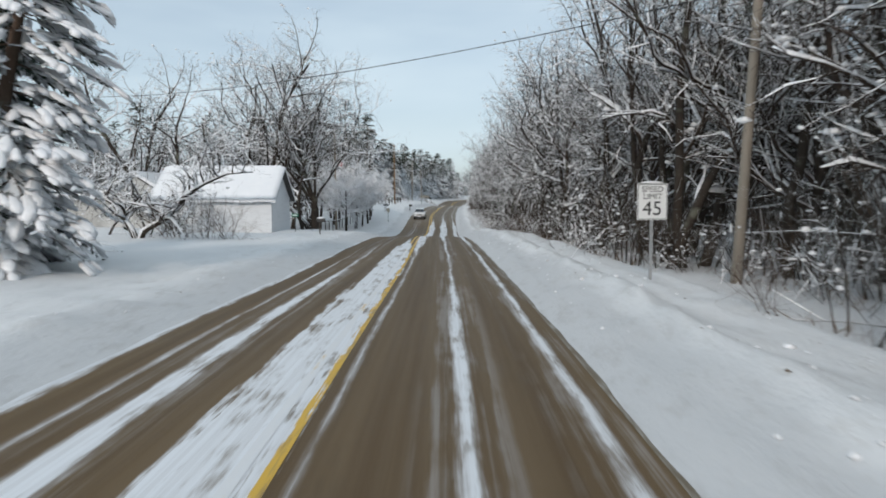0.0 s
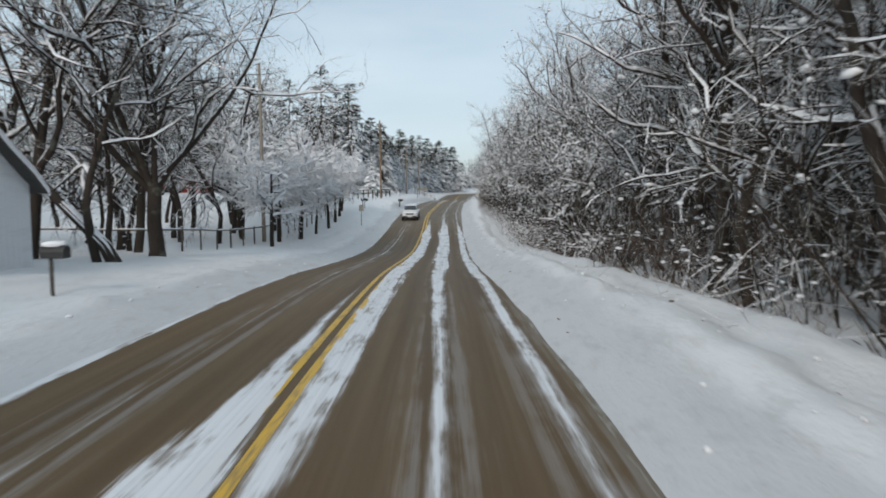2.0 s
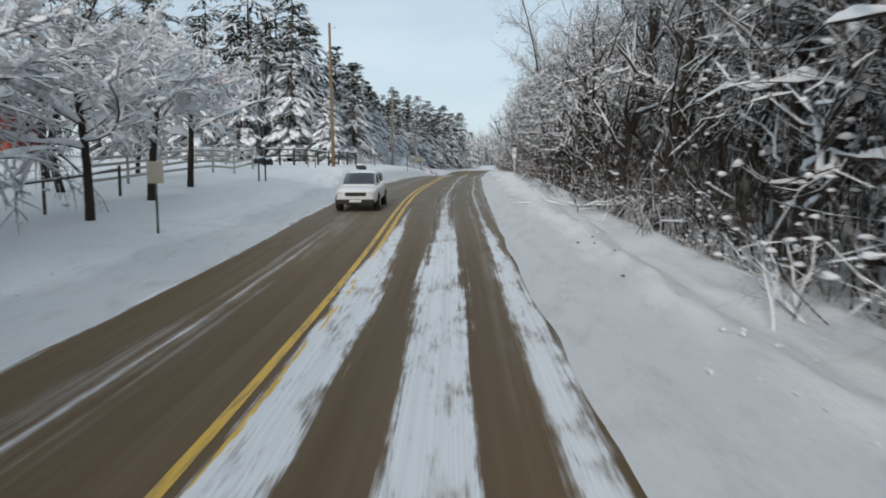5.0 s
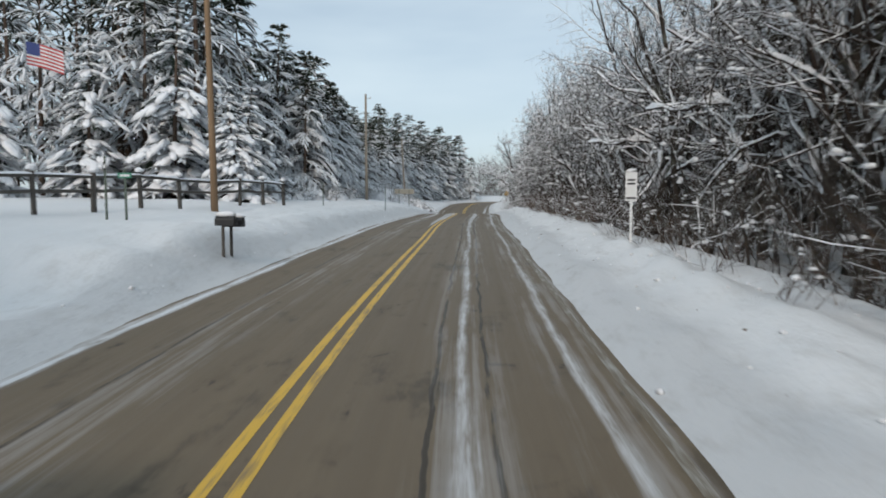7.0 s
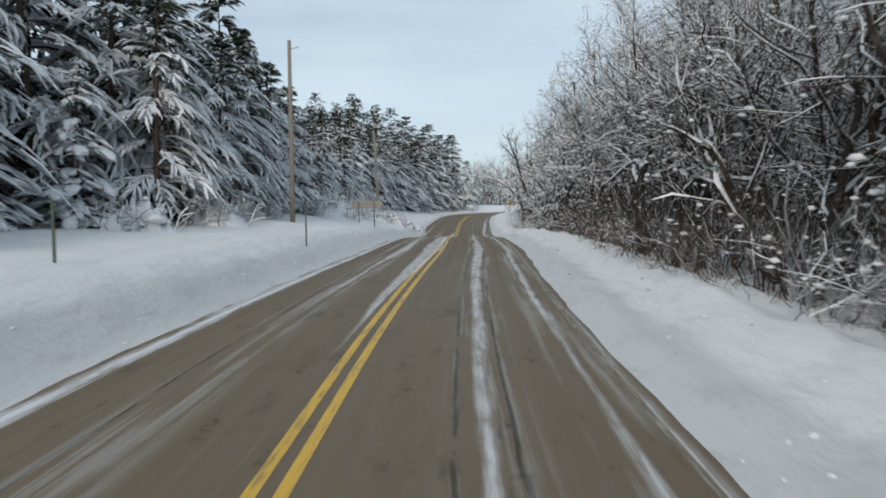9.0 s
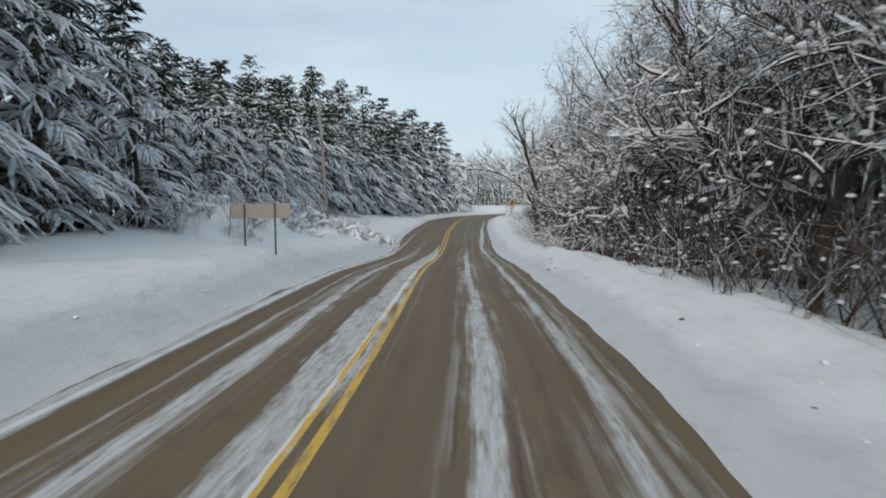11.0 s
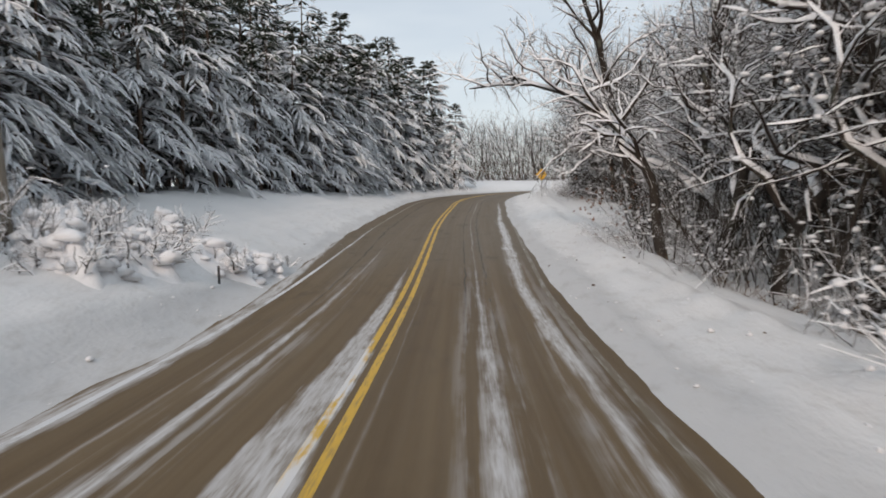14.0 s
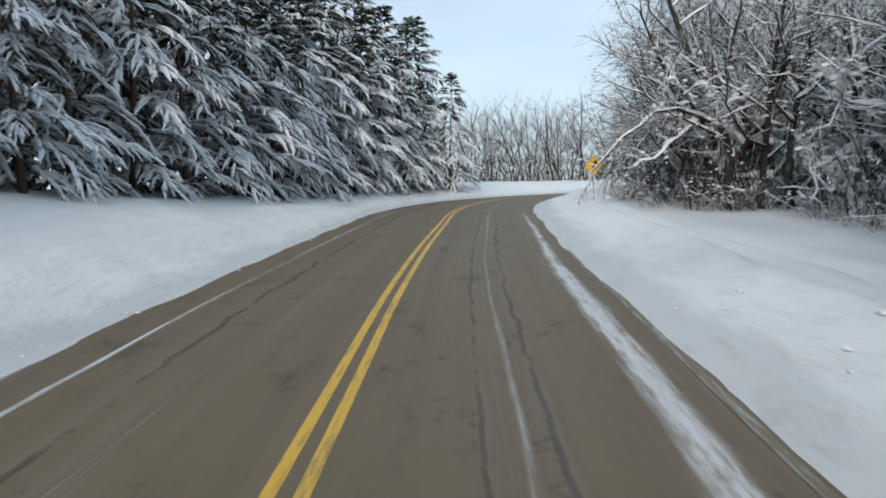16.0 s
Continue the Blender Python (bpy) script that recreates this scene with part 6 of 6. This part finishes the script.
fence("paddock_fence", (-12.9, 63.5), (-13.1, 107.0), 2.6, 1.15, (1.1,), M_FENCE, "dark wooden paddock fence with one top rail in deep snow", 0.055, thick=0.09)
fence("paddock_fence", (-13.2, 63.3), (-25.5, 62.0), 2.4, 1.15, (1.1,), M_FENCE, "dark wooden paddock fence with one top rail in deep snow", 0.055, thick=0.09, seed=9)
fence("board_fence", (-15.4, 109.0), (-13.0, 125.0), 2.7, 1.35, (0.35, 0.68, 1.0, 1.3), M_FENCE_PALE, "pale weathered board fence with four snow-topped rails", 0.07, thick=0.13, rail_w=0.035, seed=21)
fence("rail_fence", (-12.9, 127.5), (-9.3, 147.6), 2.5, 1.25, (0.7, 1.18), M_FENCE, "dark two-rail wooden fence with snow-capped posts", 0.085, True, 0.11, 0.05, 0.07, 33)
fence("cattle_fence", (-13.4, 127.0), (-22.0, 127.8), 2.4, 1.2, (0.4, 0.8, 1.15), M_FENCE_PALE, "pale metal-grey gate fence beside the driveway", 0.06, False, 0.06, 0.03, 0.04, 37)


def mailbox(x, y, rz, count, label, wide=0.24, snow=True, high=0.95):
    g = gz(x, y)
    ob = thing("mailbox", (x, y, g), label, "mailbox", "roadside mailboxes", rz)
    for k in range(count):
        cx = (k - (count - 1) / 2) * (wide * 1.9)
        rod("post", (cx, 0.1, -0.3), (cx, 0.1, high - 0.05 * k), 0.045, 0.045, M_FENCE, ob, "", 8)
        out = [(-wide / 2, 0), (wide / 2, 0)] + [(wide / 2 * math.cos(q), 0.15 + wide / 2 * math.sin(q)) for q in np.linspace(0, math.pi, 9)]
        out = [(cx + a, high - 0.05 * k + b) for a, b in out]
        body = prism("box", out, -0.28, 0.28, M_BLACK, ob, "black metal mailbox")
        boxed("flag", (cx + wide / 2 + 0.004, cx + wide / 2 + 0.016, -0.15, -0.05, high + 0.13 - 0.05 * k, high + 0.33 - 0.05 * k), M_RED, body, "red signal flag")
        if snow:
            pillow("snow_cap", (cx, 0, high + 0.29 - 0.05 * k), wide * 0.55, 0.3, 0.11, ob, 50 + k)
    return ob


mailbox(-6.25, 128.9, 80, 2, "pair of black mailboxes under snow on roadside posts", high=0.95)
mailbox(-9.9, 116.5, 75, 2, "two dark mailboxes capped with snow beside the driveway", 0.36)

mailbox(-8.75, 48.1, 90, 1, "dark metal mailbox on a grey post by the garage", 0.30, True, 0.86 - gz(-8.75, 48.1))


def post_sign(name, x, y, height, plate, mat_plate, mat_post, label, facing=0, bars=()):
    g = gz(x, y)
    ob = thing(name, (x, y, g), label, "road sign", "", facing)
    boxed("post", (-0.03, 0.03, 0.008, 0.045, -0.3, height), mat_post, ob)
    if plate:
        w, h, z = plate
        pl = boxed("plate", (-w / 2, w / 2, -0.006, 0.006, z - h / 2, z + h / 2), mat_plate, ob, "", 0.002)
        for q in bars:
            boxed("bar", (q[0], q[1], -0.012, -0.0065, z + q[2], z + q[3]), M_SIGN_WHITE if mat_plate != M_SIGN_WHITE else M_BLACK, pl)
    return ob


post_sign("sign_post", -8.1, 99.0, 2.05, (0.45, 0.62, 1.75), M_SIGN_BACK, M_POST_GREEN, "back of a dull metal sign on a green post", 8)
post_sign("address_sign", -10.55, 47.8, 1.52 - gz(-10.55, 47.8), (0.46, 0.2, 1.38 - gz(-10.55, 47.8)), M_SIGN_GREEN, M_BLACK, "small green sign plate on a dark post beside the garage", 0, ((-0.16, 0.16, -0.04, 0.04),))
post_sign("address_sign", -9.9, 130.4, 1.55, (0.42, 0.16, 1.35), M_SIGN_GREEN, M_POST_GREEN, "small green sign plate on a thin dark post", 0, ((-0.15, 0.15, -0.035, 0.035),))
post_sign("marker_post", -10.4, 130.2, 1.9, (0.10, 0.22, 1.6), M_BLACK, M_POST_GREEN, "thin dark post with a small black plate", 0, ((-0.03, 0.03, -0.06, 0.06),))
s1 = post_sign("marker_sign", 4.75, 128.0, 1.2, (0.30, 0.76, 1.46), M_SIGN_WHITE, M_SIGN_WHITE, "narrow white marker sign on a white post beside the wood", -18, ((-0.12, 0.12, -0.33, -0.28), (-0.10, 0.10, 0.05, 0.10), (-0.10, 0.10, 0.15, 0.20)))
pillow("snow_cap", (0, 0.02, 1.87), 0.15, 0.06, 0.06, s1, 8)
post_sign("sign_post", -5.35, 166.4, 2.0, None, None, M_POST_GREEN, "bare dark steel post in the roadside bank")
post_sign("sign_post", -7.9, 152.0, 1.35, None, None, M_POST_GREEN, "bare dark steel post in the roadside bank")
post_sign("snow_stake", -2.85, 218.5, 0.5, None, None, M_BLACK, "short black stake sticking out of the snow")

# board sign seen from behind
bx, by = -5.2, 189.0
bg = gz(bx, by)
board = thing("roadside_board", (bx, by, bg), "back of a long dull board sign on two steel posts", "road sign", "", 8)
for x in (-0.62, 0.55):
    boxed("post", (x - 0.035, x + 0.035, -0.06, -0.012, gz(bx + x, by) - bg - 0.3, 3.42 - bg), M_POST_GREEN, board)
boxed("plate", (-1.14, 1.14, -0.008, 0.01, 2.86 - bg, 3.42 - bg), M_SIGN_BACK, board, "tan sign back", 0.003)

# yellow bend sign
yx, yy = 13.3, 262.6
yg = gz(yx, yy)
bend = thing("bend_sign", (yx, yy, yg), "yellow diamond bend warning sign with black arrow on a post", "road sign", "", -6)
cz = 3.85 - yg
boxed("post", (-0.035, 0.035, 0.012, 0.05, -0.3, cz + 0.4), M_METAL, bend, "galvanised steel post")
dia = prism("plate", [(0, cz - 0.54), (0.54, cz), (0, cz + 0.54), (-0.54, cz)], -0.006, 0.006, M_SIGN_YELLOW, bend)
prism("arrow", [(-0.06, cz - 0.30), (0.05, cz - 0.30), (0.05, cz - 0.02), (0.12, cz + 0.08), (0.20, cz + 0.02), (0.20, cz + 0.28), (-0.03, cz + 0.20), (0.05, cz + 0.14), (-0.06, cz + 0.02)], -0.011, -0.0065, M_BLACK, dia)

# flag on a pole
fx, fy = -24.3, 149.0
fg = gz(fx, fy)
flagpole = thing("flagpole", (fx, fy, fg), "striped flag hanging from a slim pole among spruces", "flag")
rod("pole", (0, 0, -0.3), (0, 0, 9.2), 0.05, 0.03, M_METAL, flagpole, "", 8)


def cloth(name, x0, x1, z0, z1, mat, off=0.0):
    s = Soup()
    n = 10
    for i in range(n + 1):
        x = x0 + (x1 - x0) * i / n
        w = 0.16 * math.sin(x * 4.0) * min(1, x)
        dz = -0.18 * x - 0.05 * x * x
        s.v += [Vector((x, w + off, z0 + dz)), Vector((x, w + off, z1 + dz))]
    for i in range(n):
        s.f.append((2 * i, 2 * i + 2, 2 * i + 3, 2 * i + 1))
    return s.make(name, mat, flagpole)


for k in range(13):
    z = 8.9 - (k + 1) * 0.1
    cloth("stripe", 0.05 if k > 6 else 0.86, 2.1, z, z + 0.1, M_FLAG_RED if k % 2 == 0 else M_FLAG_WHITE)
cloth("canton", 0.05, 0.86, 8.2, 8.9, M_FLAG_BLUE)


def car():
    """White sport-utility car, nose towards -y."""
    x, y = on_road(111.3, -1.85)
    x, y = float(x), float(y)
    z = float(np.interp(111.3, AXIS_V, AXIS_Z)) - 0.02
    ob = thing("car", (x, y, z), "white sport-utility car with snow-dulled paint in the oncoming lane", "car")
    ob.matrix_basis = pose(x, y, z, 2.4, 0, 0)

    def loft(stations, power, lean, sides=28):
        """A closed rounded hull through cross-sections (y, half width, bottom, top)."""
        hull = Soup()
        for y_, w_, z0, z1 in stations:
            for k in range(sides):
                q = 6.2832 * k / sides
                c, n = math.cos(q), math.sin(q)
                h = math.copysign(abs(n) ** (2 / power), n)
                hull.v.append(Vector((w_ * (1 - lean * (h + 1) / 2) * math.copysign(abs(c) ** (2 / power), c), y_, (z0 + z1) / 2 + (z1 - z0) / 2 * h)))
        m = len(stations)
        for a in range(m - 1):
            for k in range(sides):
                n = (k + 1) % sides
                hull.f.append((a * sides + k, a * sides + n, (a + 1) * sides + n, (a + 1) * sides + k))
        hull.f.append(tuple(reversed(range(sides))))
        hull.f.append(tuple(range((m - 1) * sides, m * sides)))
        return hull

    loft(((-2.34, 0.66, 0.46, 0.78), (-2.30, 0.76, 0.40, 0.88), (-2.18, 0.86, 0.36, 0.96), (-1.9, 0.92, 0.34, 1.02), (-1.2, 0.945, 0.33, 1.09), (0.0, 0.95, 0.33, 1.12),
          (1.6, 0.95, 0.34, 1.13), (2.1, 0.92, 0.37, 1.12), (2.26, 0.86, 0.42, 1.08), (2.32, 0.76, 0.48, 1.0)), 5.0, 0.05).make("body", M_CAR, ob)
    loft(((-1.32, 0.80, 0.98, 1.10), (-1.1, 0.82, 0.98, 1.22), (-0.8, 0.81, 0.98, 1.42), (-0.45, 0.80, 0.98, 1.60), (-0.1, 0.79, 0.98, 1.68), (0.6, 0.79, 0.98, 1.71),
          (1.5, 0.78, 0.98, 1.69), (1.9, 0.77, 0.98, 1.60), (2.1, 0.77, 0.98, 1.40), (2.22, 0.78, 0.98, 1.12)), 6.0, 0.16).make("cabin", M_CAR, ob)
    pane = Soup()
    for y_, z_, w_ in ((-1.26, 1.155, 0.70), (-1.1, 1.25, 0.69), (-0.8, 1.448, 0.655), (-0.5, 1.602, 0.62)):
        for x_, dy, dz in ((-w_, 0.0, 0.0), (-w_ * 0.5, -0.02, 0.01), (0, -0.03, 0.014), (w_ * 0.5, -0.02, 0.01), (w_, 0.0, 0.0)):
            pane.v.append(Vector((x_, y_ + dy, z_ + dz)))
        for x_ in (-w_, w_):
            pane.v.append(Vector((x_, y_ + 0.06, z_ - 0.06)))
    for a in range(3):
        b = a * 7
        pane.f += [(b + k, b + k + 1, b + k + 8, b + k + 7) for k in range(4)] + [(b + 5, b, b + 7, b + 12), (b + 4, b + 6, b + 13, b + 11)]
    pane.make("windscreen", M_GLASS, ob, "dark windscreen")
    for s in (-1, 1):
        boxed("headlight", (s * 0.68 - 0.16, s * 0.68 + 0.16, -2.335, -2.15, 0.76, 0.88), M_LAMP, ob, "clear headlamp", 0.02)
        boxed("mirror", (s * 1.0 - 0.09, s * 1.0 + 0.09, -0.98, -0.85, 1.10, 1.25), M_CAR, ob, "", 0.03)
        for y0, y1, t0, t1 in ((-0.78, 0.42, -0.42, 0.42), (0.50, 1.42, 0.50, 1.42), (1.50, 2.02, 1.50, 1.86)):
            glass = Soup()
            for y_, z_ in ((y0, 1.17), (y1, 1.17), (t1, 1.54), (t0, 1.54)):
                w_ = 0.80 * (1 - 0.16 * ((z_ - 0.98) / 0.71)) + 0.004
                glass.v += [Vector((s * w_, y_, z_)), Vector((s * (w_ - 0.05), y_, z_))]
            glass.f = [(0, 2, 4, 6), (7, 5, 3, 1)] + [(2 * k, 2 * k + 1, (2 * k + 3) % 8, (2 * k + 2) % 8) for k in range(4)]
            glass.make("side_window", M_GLASS, ob, "dark side window")
        for yw in (-1.45, 1.4):
            rod("wheel_arch", (s * 0.935, yw, 0.38), (s * 0.75, yw, 0.38), 0.435, 0.435, M_BLACK, ob, "black wheel arch", 24)
            wheel = rod("wheel", (s * 0.965, yw, 0.36), (s * 0.70, yw, 0.36), 0.36, 0.36, M_RUBBER, ob, "black tyre", 20)
            rod("rim", (s * 0.975, yw, 0.36), (s * 0.90, yw, 0.36), 0.2, 0.22, M_METAL, wheel, "steel rim", 12)
    boxed("grille", (-0.48, 0.48, -2.365, -2.25, 0.66, 0.84), M_BLACK, ob, "black grille", 0.03)
    boxed("bumper", (-0.80, 0.80, -2.38, -2.18, 0.34, 0.54), M_BLACK, ob, "dark lower bumper", 0.03)
    boxed("number_plate", (-0.26, 0.26, -2.395, -2.382, 0.42, 0.53), M_SIGN_WHITE, ob, "blank plate")
    return ob


car()

# fallen branches on the right verge
rng = random.Random(12)
heap = Soup()
heap_snow = Soup()
for k in range(26):
    p = Vector((rng.gauss(0, 0.8), rng.gauss(0, 0.7), rng.uniform(0.05, 0.25)))
    limbs = []
    grow(rng, p, Vector((rng.gauss(0, 1), rng.gauss(0, 1), rng.uniform(-0.05, 0.5))), rng.uniform(0.6, 1.6), 0.022, 0, limbs, BUSH if k % 3 == 0 else dict(BUSH, kids=(2, 2)))
    for pts, radii, level in limbs:
        heap.tube(pts, radii, 3, level == 2)
        if level == 0:
            heap_snow.ridge(pts, radii, rng, 1.2)
hx, hy = 6.1, 105.6
pile = thing("branch_pile", (hx, hy, gz(hx, hy)), "heap of fallen dark branches lying in roadside snow", "branches")
heap.make("branching", M_TWIG, pile)
heap_snow.make("snow_load", M_LOAD, pile, "snow on the fallen branches")

# leaning dead trunk by the garage
log = thing("leaning_trunk", (-11.0, 55.5, gz(-11.0, 55.5)), "broken dark trunk leaning in the snow beside the garage", "tree trunk")
s = Soup()
pts = [Vector((0.05, 0, -0.3)), Vector((-0.4, 0.05, 0.5)), Vector((-1.05, 0.1, 1.15)), Vector((-1.9, 0.2, 1.95)), Vector((-2.9, 0.3, 3.0))]
s.tube(pts, [0.26, 0.22, 0.19, 0.16, 0.13], 9)
s.make("trunk", M_BARK, log)
s = Soup()
s.ridge(pts[:4], [0.24, 0.2, 0.17, 0.14], rng, 1.6)
s.make("snow_load", M_LOAD, log, "thick snow along the top")

# chunks thrown up by the plough, on both banks
rng = random.Random(31)
chunks, crumbs = Soup(), Soup()
for k in range(900):
    v = rng.uniform(-2, 275)
    side = rng.random()
    u = rng.gauss(5.9, 0.8) if side < 0.65 else -rng.gauss(5.0, 0.6)
    if abs(u) < 4.15:
        continue
    x, y = on_road(v, u)
    sz = abs(rng.gauss(0, 0.024)) + 0.012
    chunks.lump(Vector((float(x), float(y), gz(x, y) + sz * 0.15)), sz * rng.uniform(0.8, 1.6), sz, sz * 0.7, rng, rng.uniform(0, 6), 0, 2, 5)
tagged(chunks.make("snow_chunks", M_LOAD, None), "scattered ploughed snow chunks along the road banks", "snow", kind="stuff")
for k in range(110):
    v = rng.uniform(0, 230)
    u = rng.gauss(5.6, 0.8) if rng.random() < 0.8 else -rng.gauss(5.0, 0.6)
    if abs(u) < 4.1:
        continue
    x, y = on_road(v, u)
    sz = abs(rng.gauss(0, 0.02)) + 0.012
    crumbs.lump(Vector((float(x), float(y), gz(x, y) + sz * 0.2)), sz * 1.4, sz, sz * 0.6, rng, rng.uniform(0, 6), 0, 2, 5)
tagged(crumbs.make("dirt_clods", M_GRASS, None), "small brown dirt clods lying on the roadside snow", "dirt", kind="stuff")
